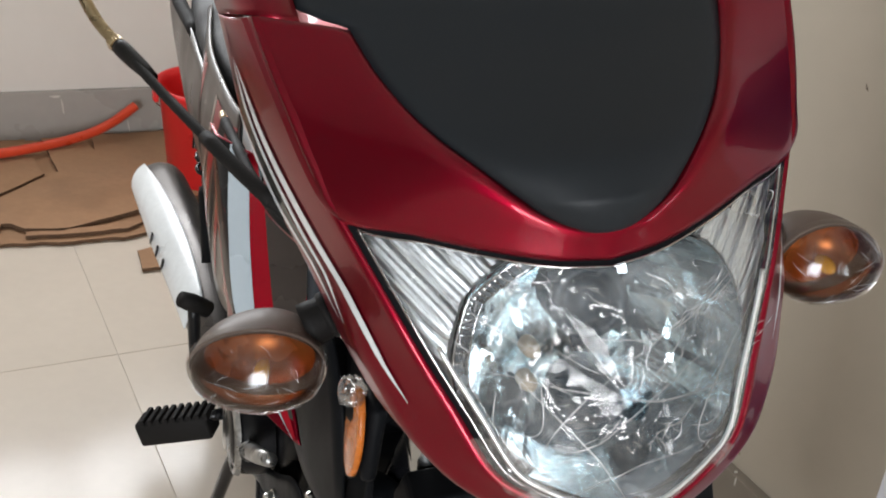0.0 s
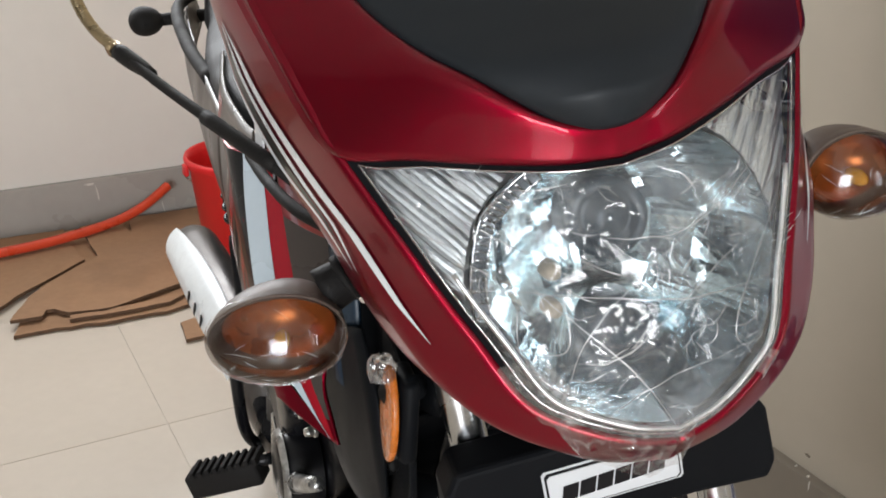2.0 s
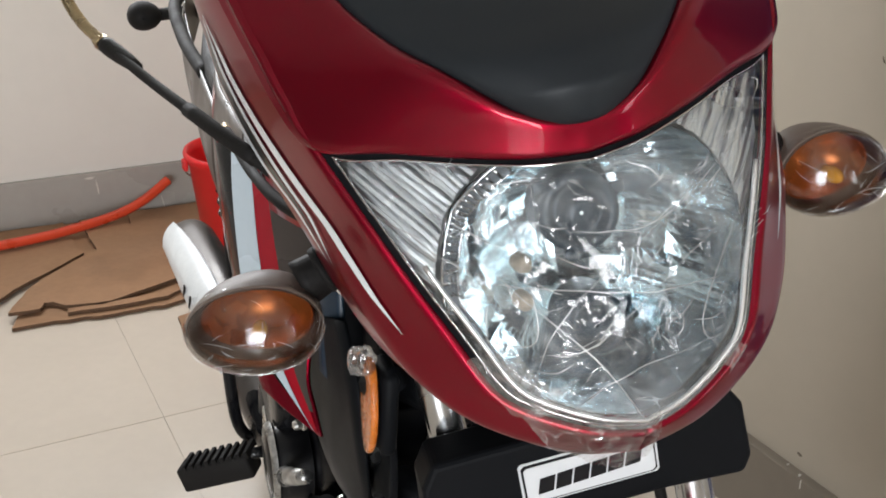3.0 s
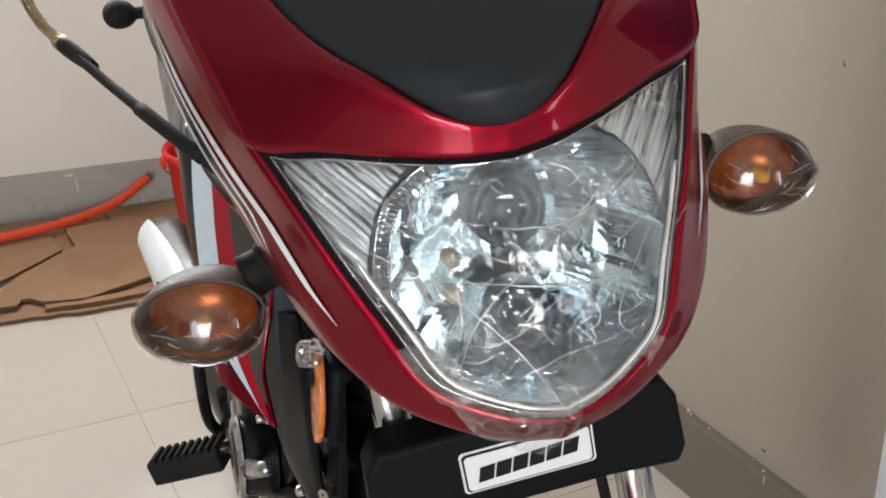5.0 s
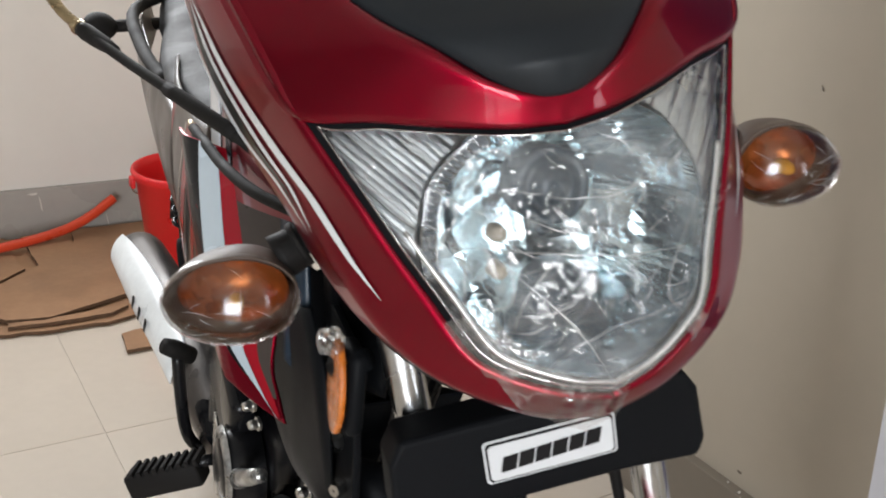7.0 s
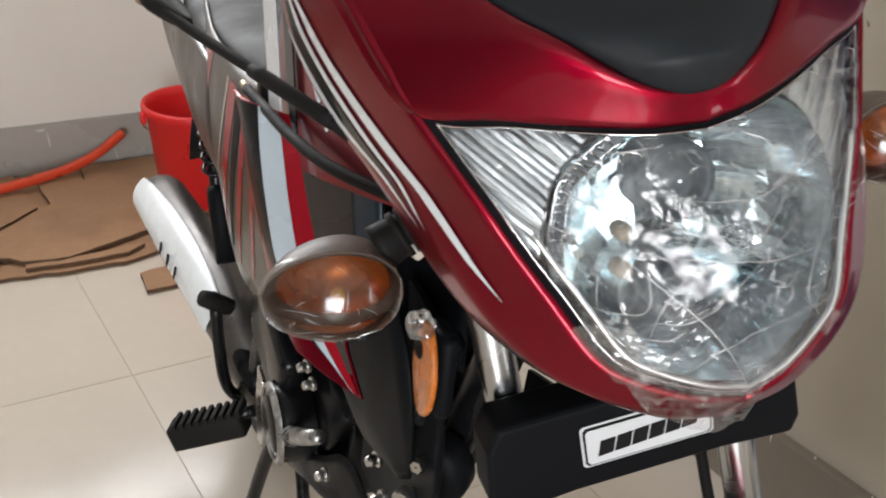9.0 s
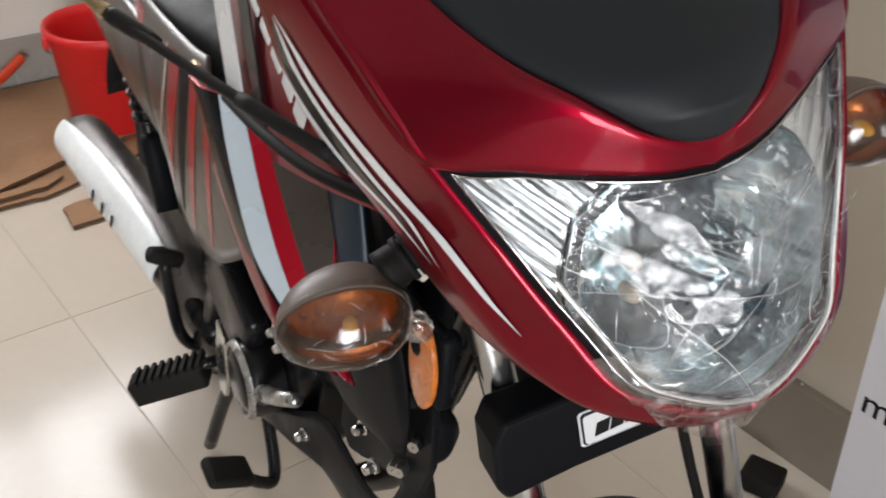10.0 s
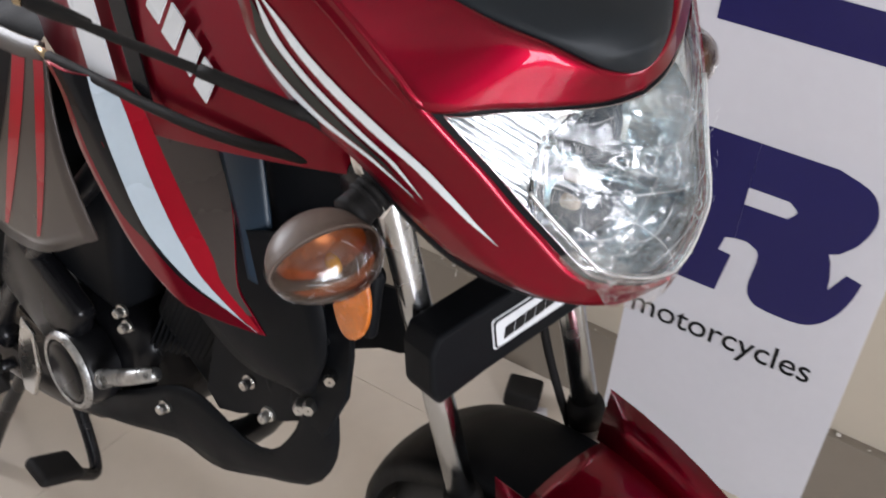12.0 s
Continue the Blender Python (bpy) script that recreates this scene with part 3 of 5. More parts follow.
def headlamp():
    lamp = part("headlamp", grid([[HUB.lerp(p, 0.985) + Vector((0, d, 0)) for p in LOOP] for d in (0.004, 0.02, 0.05)], wrap=True), GLOSS_BLACK, bike, "wide clear headlamp wrapped in crumpled film", FORK)
    rows = [[lens_point(p, r) + Vector((0, 0.004, 0)) for p in LOOP] for r in (0.02, 0.15, 0.3, 0.45, 0.6, 0.75, 0.88, 0.97, 0.99)]
    lens = part("lens", grid(rows, wrap=True), LENS, lamp, "clear plastic lens", FORK)
    lens.visible_shadow = False
    # rim ring round the main bowl and the fluted wings
    n = len(LOOP)
    centre = Vector((0, -0.03, -0.017))
    radius = 0.080
    ring, outer = [], []
    for p in LOOP:
        flat = Vector((p.x - centre.x, 0, p.z - centre.z))
        far = flat.length
        k = min(1.0, radius / far) * 0.93
        q = lens_point(p, k)
        ring.append(q + Vector((0, 0.010, 0)))
        outer.append(lens_point(p, 0.985) + Vector((0, 0.012, 0)))
    bowl = [ring]
    depth = Vector((0, 0.052, 0))
    facets = random.Random(4)
    slope = {(a, b): (facets.uniform(-1, 1), facets.uniform(-1, 1)) for a in range(40) for b in range(6)}
    for j in range(1, 17):
        f = 1 - j / 16
        row = []
        for i, p in enumerate(ring):
            c = centre + Vector((0, 0.03, -0.008 + 0.031 * math.tanh((p.z + 0.026) / 0.016)))
            q = c.lerp(p, f)
            a, b = slope[i // 7, j // 5]
            tilt = 0.0060 * (a * (i % 7 / 6 - 0.5) + b * (j % 5 / 4 - 0.5)) * min(1, f * 2)
            q.y = p.y + (c.y + 0.03 - p.y) * (1 - f * f) + tilt
            row.append(q)
        bowl.append(row)
    part("reflector_bowl", grid(bowl, wrap=True), REFLECT, lamp, "faceted chrome reflector bowl", FORK, shade=False)
    back = [[Vector((p.x * k, 0.040, centre.z + (p.z - centre.z) * k)) for p in ring] for k in (0.85, 0.45, 0.02)]
    part("reflector_back", grid(back, wrap=True), REFLECT, lamp, "chrome back of the reflector", FORK)
    rows = []
    for t in [k / 6 for k in range(7)]:
        row = []
        for i in range(n):
            a, b = ring[i], outer[i]
            p = a.lerp(b, t)
            row.append(p + Vector((0, 0.010 * math.sin(math.pi * t), 0)))
        rows.append(row)
    rows = [[p + Vector((0, 0.004, 0)) for p in row] for row in rows]
    part("reflector_wing", grid(rows, wrap=True), WING, lamp, "chrome wing reflector behind the flutes", FORK)

    # stepped flutes on both wings, each a tilted strip with its step's shade drawn in black, running down and in
    # towards the bowl
    def on_wing(x, z, sx):
        want = math.atan2(x, z + 0.012)
        best = min(LOOP, key=lambda p: abs(math.atan2(abs(p.x), p.z + 0.012) - want))
        r = Vector((x, z + 0.012)).length / Vector((best.x, best.z + 0.012)).length
        return lens_point(Vector((sx * abs(best.x), best.y, best.z)), min(r, 0.975)) + Vector((0, 0.0135, 0)), r

    def flute_line(c, sx):
        pts = []
        for j in range(120):
            z = 0.060 - 0.001 * j
            x = c - 0.92 * (0.056 - z)
            if x < 0.02 or Vector((x, z - centre.z)).length < radius * 0.955:
                break
            q, r = on_wing(x, z, sx)
            if r < 0.965:
                pts.append(q)
        if len(pts) < 6:
            return None
        for _ in range(5):
            pts = pts[:1] + [(a + b + c) / 3 for a, b, c in zip(pts, pts[1:], pts[2:])] + pts[-1:]
        return [pts[round(k * (len(pts) - 1) / 11)] for k in range(12)]

    for sx in (-1, 1):
        lines = [line for line in (flute_line(0.058 + 0.0050 * k, sx) for k in range(21)) if line]
        for k, (one, two) in enumerate(zip(lines, lines[1:])):
            tilt = 0.0010 + 0.0007 * (k * 7 % 4)
            strip = [[p, p.lerp(q, 0.5) + Vector((0, -0.0006 - tilt * 0.5, 0)), q + Vector((0, -tilt, 0)), q + Vector((0, 0.001, 0))] for p, q in zip(one, two)]
            flute = part("flute", grid(strip), WING, lamp, "", FORK, shade=False)
            # black thread for the shade line along each chrome step
            part("flute_shade_line", tube([q + Vector((0, -tilt * 0.6, 0)) for q in two], 0.00034, 5), GLOSS_BLACK, flute, "", FORK)
    # ladder-like ring round the bowl: a dark band with bright rungs
    inner = [p.lerp(centre + Vector((0, p.y - centre.y, 0)), 0.10) + Vector((0, 0.001, 0)) for p in ring]
    part("ring_band", grid([[p + Vector((0, -0.0012, 0)) for p in ring[10:64]], [p + Vector((0, -0.0012, 0)) for p in inner[10:64]]]), RING_BAND, lamp, "grey metal band of the ladder ring", FORK)
    bm = bmesh.new()
    for i in range(n):
        for f in (0.0,) if 10 <= i < 64 and i % 2 == 0 else ():
            a, b = ring[i].lerp(ring[(i + 1) % n], f), inner[i].lerp(inner[(i + 1) % n], f)
            tube([a + Vector((0, -0.002, 0)), b + Vector((0, -0.002, 0))], 0.0009, 4, bm)
    tagged(part("rung", bm, CHROME, lamp, "bright rungs of the ladder ring", FORK), kind="stuff")
    for edge in (ring, inner):
        part("ring_edge", tube([p + Vector((0, -0.002, 0)) for p in edge[10:64]], 0.0007, 5), CHROME, lamp, "bright ring edge", FORK)
    for z, y, r in ((0.006, -0.008, 0.0195), (-0.056, -0.010, 0.0165)):
        turn = Matrix.Translation((0, y, z)) @ along((0, -1, 0.2))
        holder = part("bulb_holder", lathe([(0.001, 0.012), (r * 0.45, 0.013), (r * 0.5, 0.004), (r * 0.72, 0.004), (r * 0.75, 0.010), (r, 0.010), (r * 1.05, 0.0), (r * 1.05, -0.02)], 28, turn), BULB_GREY, lamp, "grey round bulb holder", FORK)
        for a in (0.3, 2.4, 4.4):
            part("lug", block(0.007, 0.006, 0.004, turn @ Vector((r * 1.15 * math.cos(a), r * 1.15 * math.sin(a), 0.004)), along((0, -1, 0.2)), 0.001), BULB_GREY, lamp, "small lug of the bulb holder", FORK)
    for x, z in ((-0.034, -0.006), (-0.036, -0.026)):
        part("side_bulb", lathe([(0.0005, 0.006), (0.0032, 0.005), (0.0044, 0.002), (0.0046, 0.0), (0.0046, -0.006)], 16, Matrix.Translation((x, -0.028, z)) @ along((0.1, -1, 0.1))), BULB_CREAM, lamp, "cream side bulb cap", FORK)
    # crumpled film over the lens, and its loose lower flap
    rows = []
    for r in [k / 26 for k in range(1, 27)]:
        row = []
        for i, p in enumerate(LOOP):
            q = lens_point(p, 0.05 + 0.895 * r, 0.0015)
            wob = noise.noise(q * 40) * 0.0022 + abs(noise.noise(q * 70 + Vector((3, 1, 7)))) * 0.0022
            row.append(q + Vector((0, -wob * min(1, (1 - r) * 6 + 0.15) , 0)))
        rows.append(row)
    film = part("film", grid(rows, wrap=True), FILM, lamp, "crumpled clear protective film", FORK)
    film.visible_shadow = False
    def patch(name, i0, i1, r0, r1, drop, mat, label, seed):
        rows = []
        for k in range(9):
            t = k / 8
            row = []
            for i in range(i0, i1 + 1):
                e = (i - i0) / (i1 - i0)
                ragged = 1 + 0.35 * noise.noise(Vector((e * 7, seed, 0)))
                r = r0 + (r1 - r0) * t * (1 if drop else ragged)
                q = lens_point(LOOP[i % n], min(r, 1.0), 0.0035)
                over = max(0.0, r - 1.0) * 0.06
                q += Vector((0, -0.0015 * noise.noise(q * 60) + over * 0.6, -over))
                if drop:
                    q += Vector((0, 0.004 * max(0, t - 0.6), -drop * max(0.0, t - 0.55) * math.sin(math.pi * e) ** 0.6 * ragged))
                row.append(q)
            rows.append(row)
        ob = part(name, grid(rows), mat, lamp, label, FORK)
        ob.visible_shadow = False

    patch("film_flap", 62, 78, 0.80, 1.12, 0.030, FILM_LOOSE, "loose torn edge of clear film", 2.0)
    patch("film_tape", 54, 64, 0.72, 1.06, 0.0, FILM_LOOSE, "milky strip of film tape", 5.0)
    patch("film_flake", 88, 92, 0.86, 1.10, 0.0, FILM_LOOSE, "torn flake of film", 8.0)
    folds = (((44, 0.86), (0, 0.10), (100, 0.80)), ((56, 0.62), (60, 0.3), (110, 0.62)), ((40, 0.55), (66, 0.45), (76, 0.88)), ((60, 0.85), (50, 0.35), (130, 0.45)), ((90, 0.75), (96, 0.5), (112, 0.82)), ((66, 0.9), (70, 0.5), (90, 0.62)), ((120, 0.75), (140, 0.45), (10, 0.5)), ((52, 0.9), (54, 0.6), (40, 0.4)))
    rnd = random.Random(21)
    folds = list(folds)
    for k in range(26):
        i = rnd.randrange(n)
        r = rnd.uniform(0.25, 0.9)
        d, e = rnd.randrange(-9, 10), rnd.uniform(-0.32, 0.22)
        folds.append(((i, r), (i + d // 2, r + e * 0.5), (i + d, min(0.95, max(0.12, r + e)))))
    for a, b, c in folds:
        pts = [lens_point(LOOP[i % n], r, 0.0032) for i, r in (a, b, c)]
        curve = smooth(pts, 24)
        curve = [p + Vector((0, -0.002 * math.sin(math.pi * k / 24), 0.0012 * noise.noise(p * 90))) for k, p in enumerate(curve)]
        fold = part("film_fold", tube(curve, [0.00008 + 0.00017 * math.sin(math.pi * k / 24) for k in range(25)], 5), FOLD, lamp, "bright fold line in the film", FORK)
        fold.visible_shadow = False
    # fine short crinkles that run across the film in loose fans
    bm = bmesh.new()
    for _ in range(48):
        i, r, lean = rnd.uniform(0, n), 0.88 * math.sqrt(rnd.uniform(0.03, 1)), rnd.uniform(0, 6.28)
        for k in range(rnd.randrange(2, 5)):
            edge, turn, size = LOOP[int(i + k) % n], lean + 0.22 * k + rnd.uniform(-0.15, 0.15), rnd.uniform(0.004, 0.012)
            a = lens_point(edge, r, 0.0034) + Vector((0.003 * k, 0, 0.002 * k))
            step = Vector((math.cos(turn), 0, math.sin(turn))) * size
            bend = Vector((-step.z, -0.001, step.x)) * rnd.uniform(-0.2, 0.2)
            tube([a - step * 0.5, a + bend, a + step * 0.5], [0.00005, 0.00016, 0.00005], 4, bm)
    crinkle = part("film_crinkle", bm, FOLD, lamp, "fine bright crinkles in the film", FORK)
    crinkle.visible_shadow = False
    tagged(crinkle, kind="stuff")
    skirt = [[lens_point(LOOP[i % n], r, -0.0045) for i in range(50, 107)] for r in (0.875, 0.91, 0.95, 0.985)]
    part("lens_skirt", grid(skirt), GLOSS_BLACK, lamp, "dark gap under the lens edge", FORK)
    border = [[lens_point(p, r, -0.002) for p in LOOP] for r in (0.938, 0.97, 0.992)]
    part("lens_border", grid(border, wrap=True), BLACK, lamp, "black gap round the lens", FORK)
    edge = [lens_point(p, 0.936, -0.0012) for p in LOOP]
    part("lens_rim", tube(edge + edge[:1], 0.0006, 5), CHROME, lamp, "bright thin rim of the lens", FORK)
    step = [lens_point(LOOP[i % n], 0.86, 0.002) for i in range(42, 114)]
    part("lens_step", tube(step, 0.0013, 6), STEP, lamp, "bright moulded step line of the lens", FORK)


def egg(m, a, b, c, power=2.0, n=28, rows=18, front=(0.0, 1.0)):
    """A squashed egg: half sizes a (across), b (deep), c (high); front picks the stretch from its face to its back."""
    out = []
    for i in range(rows + 1):
        f = front[0] + (front[1] - front[0]) * i / rows
        th = math.pi * f
        row = []
        for k in range(n):
            ph = 2 * math.pi * k / n
            x, z = math.cos(ph), math.sin(ph)
            row.append(m @ Vector((a * math.sin(th) * x * (1 + 0.10 * x), -b * math.cos(th), c * math.sin(th) * z)))
        out.append(row)
    return grid(out, wrap=True)


def indicators():
    for sx in (-1, 1):
        mid = Vector((sx * 0.167, 0.055, -0.042 + sx * 0.0035))
        m = Matrix.Translation(mid) @ pose(0, 0, 0, 8, 4 if sx < 0 else 15, 10 * sx)
        flip = m @ Matrix.Diagonal((sx * 0.94, 0.94, 0.94, 1))
        body = part("indicator", egg(flip, 0.040, 0.040, 0.0275, front=(0.47, 0.985)), HOUSING, bike, "smoky amber turn indicator in clear film", FORK)
        part("indicator_rim", grid([[flip @ Vector((0.0405 * r * math.cos(p) * (1 + 0.1 * math.cos(p)), y, 0.028 * r * math.sin(p))) for p in (2 * math.pi * k / 40 for k in range(40))] for r, y in ((0.985, -0.002), (1.0, -0.0022), (1.008, 0.0), (0.99, 0.003))], wrap=True), HOUSING, body, "smoky brown rim", FORK)
        lens = part("indicator_lens", egg(flip, 0.0395, 0.030, 0.027, front=(0.0, 0.5)), SMOKE, body, "smoky amber lens", FORK)
        lens.visible_shadow = False
        part("indicator_reflector", egg(flip @ Matrix.Translation((0, 0.006, 0)), 0.0335, -0.026, 0.0228, front=(0.0, 0.5), rows=12), AMBER_BOWL, body, "amber inner bowl", FORK)
        part("bulb", egg(flip @ Matrix.Translation((0.0, -0.006, 0.0)), 0.0050, 0.009, 0.0050, n=14, rows=10, front=(0.02, 0.98)), BULB_AMBER, body, "amber bulb", FORK)
        rows = []
        for i in range(15):
            th = math.pi * (0.012 + 0.53 * i / 14)
            row = []
            for k in range(44):
                ph = 2 * math.pi * k / 44
                q = Vector((0.042 * math.sin(th) * math.cos(ph) * (1 + 0.1 * math.cos(ph)), -0.0315 * math.cos(th), 0.0285 * math.sin(th) * math.sin(ph)))
                q *= 1 + 0.018 * noise.noise(q * 45 + Vector((sx * 3, 0, 0)))
                row.append(flip @ q)
            rows.append(row)
        film = part("indicator_film", grid(rows, wrap=True), FILM_SMALL, body, "crumpled clear film", FORK)
        film.visible_shadow = False
        rnd = random.Random(31 + sx)
        for k in range(26):
            th, ph = rnd.uniform(0.2, 1.25), rnd.uniform(0, 6.28)
            dt, dp, bow = rnd.uniform(-0.45, 0.45), rnd.uniform(-0.6, 0.6), rnd.uniform(-0.05, 0.05)
            curve = []
            for j in range(13):
                f = j / 12
                a, b = th + dt * f + bow * math.sin(math.pi * f), ph + dp * f
                curve.append(flip @ (Vector((0.0425 * math.sin(a) * math.cos(b) * (1 + 0.1 * math.cos(b)), -0.0322 * math.cos(a), 0.0289 * math.sin(a) * math.sin(b)))))
            fold = part("film_fold", tube(curve, [0.00004 + 0.00011 * math.sin(math.pi * j / 12) for j in range(13)], 5), FOLD, body, "bright fold line in the film", FORK)
            fold.visible_shadow = False
        stem = [mid + Vector((-sx * 0.026, 0.012, 0.012)), mid + Vector((-sx * 0.046, 0.014, 0.018)), Vector((sx * 0.105, 0.068, -0.020))]
        part("indicator_stem", tube(smooth(stem, 8), [0.014, 0.0135, 0.013, 0.012, 0.0125, 0.0115, 0.012, 0.011, 0.011], 14), RUBBER, body, "black ribbed rubber stem", FORK)
        for k in range(4):
            f = 0.35 + 0.14 * k
            c = stem[0].lerp(stem[2], f)
            part("stem_rib", tube([c, c + (stem[2] - stem[0]).normalized() * 0.004], 0.0142, 14), RUBBER, body, "", FORK)
        # beige bracket between stem and fork, built as a plain block
        part("stem_bracket", block(0.016, 0.010, 0.014, stem[2] + Vector((sx * 0.012, -0.004, -0.014)), pose(0, 0, 0, 10, 20 * sx, 15), 0.002), CREAM_MATT, body, "small beige bracket beside the indicator stem", FORK)


FORK_SLOPE = 0.22


def fork_at(x, z):
    return Vector((x, 0.094 + FORK_SLOPE * (z + 0.16), z))


def front_end():
    for sx in (-1, 1):
        leg = part("fork_tube", tube([fork_at(sx * 0.077, z) for z in (0.06, -0.1, -0.25, -0.40)], 0.0128, 24), FORK_CHROME, bike, "polished chrome fork tube", FORK)
        part("fork_slider", tube([fork_at(sx * 0.077, z) for z in (-0.385, -0.39, -0.40, -0.45, -0.56, -0.68)], [0.0165, 0.019, 0.0195, 0.018, 0.0175, 0.02], 20), ALLOY, leg, "grey cast fork slider", FORK)
        part("fork_seal", tube([fork_at(sx * 0.077, z) for z in (-0.362, -0.37, -0.388)], [0.016, 0.0185, 0.0185], 20), RUBBER, leg, "black rubber dust seal", FORK)
    # lower clamp, inner dark box and the plate holder across the fork
    part("fork_clamp", block(0.21, 0.045, 0.035, fork_at(0, -0.055), None, 0.008), GLOSS_BLACK, bike, "black fork clamp", FORK)
    part("steering_stem", tube([(0, 0.135, 0.02), (0, 0.115, -0.14)], 0.024, 20), GLOSS_BLACK, bike, "black steering stem", FORK)
    top, low = -0.163, -0.2285
    outline = [(-0.106, low + 0.012), (-0.100, low), (-0.05, low + 0.004), (0.05, low + 0.004), (0.100, low), (0.106, low + 0.012), (0.103, top - 0.015), (0.094, top), (-0.094, top), (-0.103, top - 0.015)]
    bm = slab(outline, 0.036, (0, 0.0893, 0), (1, 0, 0), (0, 0.06, 1))
    holder = part("plate_holder", bm, BLACK, bike, "black moulded plastic plate holder", FORK, shade=False, bevel=0.004)
    # sticker: white field, black frame line, plain dark blocks in place of a brand
    lean = Vector((0, 0.06, 1)).normalized()
    face = Vector((0, 0.0415, -0.190))

    def card(x0, x1, z0, z1, lift, mat, name, label, cut=0.0):
        pts = [(x0 + cut, z0), (x1 - cut, z0), (x1, z0 + cut), (x1, z1 - cut), (x1 - cut, z1), (x0 + cut, z1), (x0, z1 - cut), (x0, z0 + cut)] if cut else [(x0, z0), (x1, z0), (x1, z1), (x0, z1)]
        part(name, slab(pts, 0.0006, face + Vector((0, -lift, 0)), (1, 0, 0), lean), mat, holder, label, FORK, shade=False)

    card(-0.0440, 0.0440, -0.0152, 0.0152, 0.0, WHITE_DECAL, "sticker", "white printed sticker", 0.002)
    card(-0.0425, 0.0425, -0.0138, 0.0138, 0.0008, STICKER_INK, "sticker_line", "black frame line", 0.002)
    card(-0.0412, 0.0412, -0.0125, 0.0125, 0.0016, WHITE_DECAL, "sticker_field", "white sticker field", 0.002)
    for a, b in bar_word(6, 0.066, 0.0013):
        x0, x1 = -0.0330 + a, -0.0330 + b
        w = x1 - x0
        outline = [(x0 - 0.0014, -0.0052), (x1 - 0.0014, -0.0052), (x1 + 0.0012, 0.0052), (x0 + 0.0012, 0.0052)]
        part("sticker_mark", slab(outline, 0.0006, face + Vector((0, -0.0024, 0)), (1, 0, 0.06), lean), STICKER_INK, holder, "plain black block", FORK, shade=False)
    # side reflectors on their black brackets
    for sx in (-1, 1):
        mid = Vector((sx * 0.119, 0.112, -0.152))
        m = Matrix.Translation(mid) @ pose(0, 0, 0, -14, 0, sx * 88)
        bracket = part("side_reflector", block(0.036, 0.012, 0.060, (0, 0, 0), None, 0.005), BLACK, bike, "oval amber side reflector on black bracket", FORK @ m @ Matrix.Translation((0, 0.008, 0)))
        pts = [(0.019 * math.cos(a) * (1 + 0.15 * abs(math.cos(a))), 0.034 * math.sin(a)) for a in (2 * math.pi * k / 28 for k in range(28))]
        part("amber_face", slab(pts, 0.005, (0, 0.0, 0), (1, 0, 0), (0, 0, 1)), AMBER, bracket, "amber prism face", FORK @ m, bevel=0.002)
        rows = []
        for a in range(9):
            th = math.pi * (0.06 + 0.88 * a / 8)
            rows.append([mid + Vector((0, -0.002, 0.036)) + Vector((0.009 * math.sin(th) * math.cos(ph), 0.013 * math.sin(th) * math.sin(ph), 0.008 * math.cos(th))) * (1 + 0.45 * noise.noise(Vector((3 * th, 2 * math.cos(ph), 2 * math.sin(ph))))) for ph in (2 * math.pi * k / 12 for k in range(12))])
        part("film_scrap", grid(rows, wrap=True), FILM_LOOSE, bracket, "crumpled scrap of clear film", FORK, shade=False)
        part("bracket_arm", tube([mid + Vector((0, 0.01, 0.01)), fork_at(sx * 0.1, -0.13)], 0.008, 10), BLACK, bracket, "black arm", FORK)


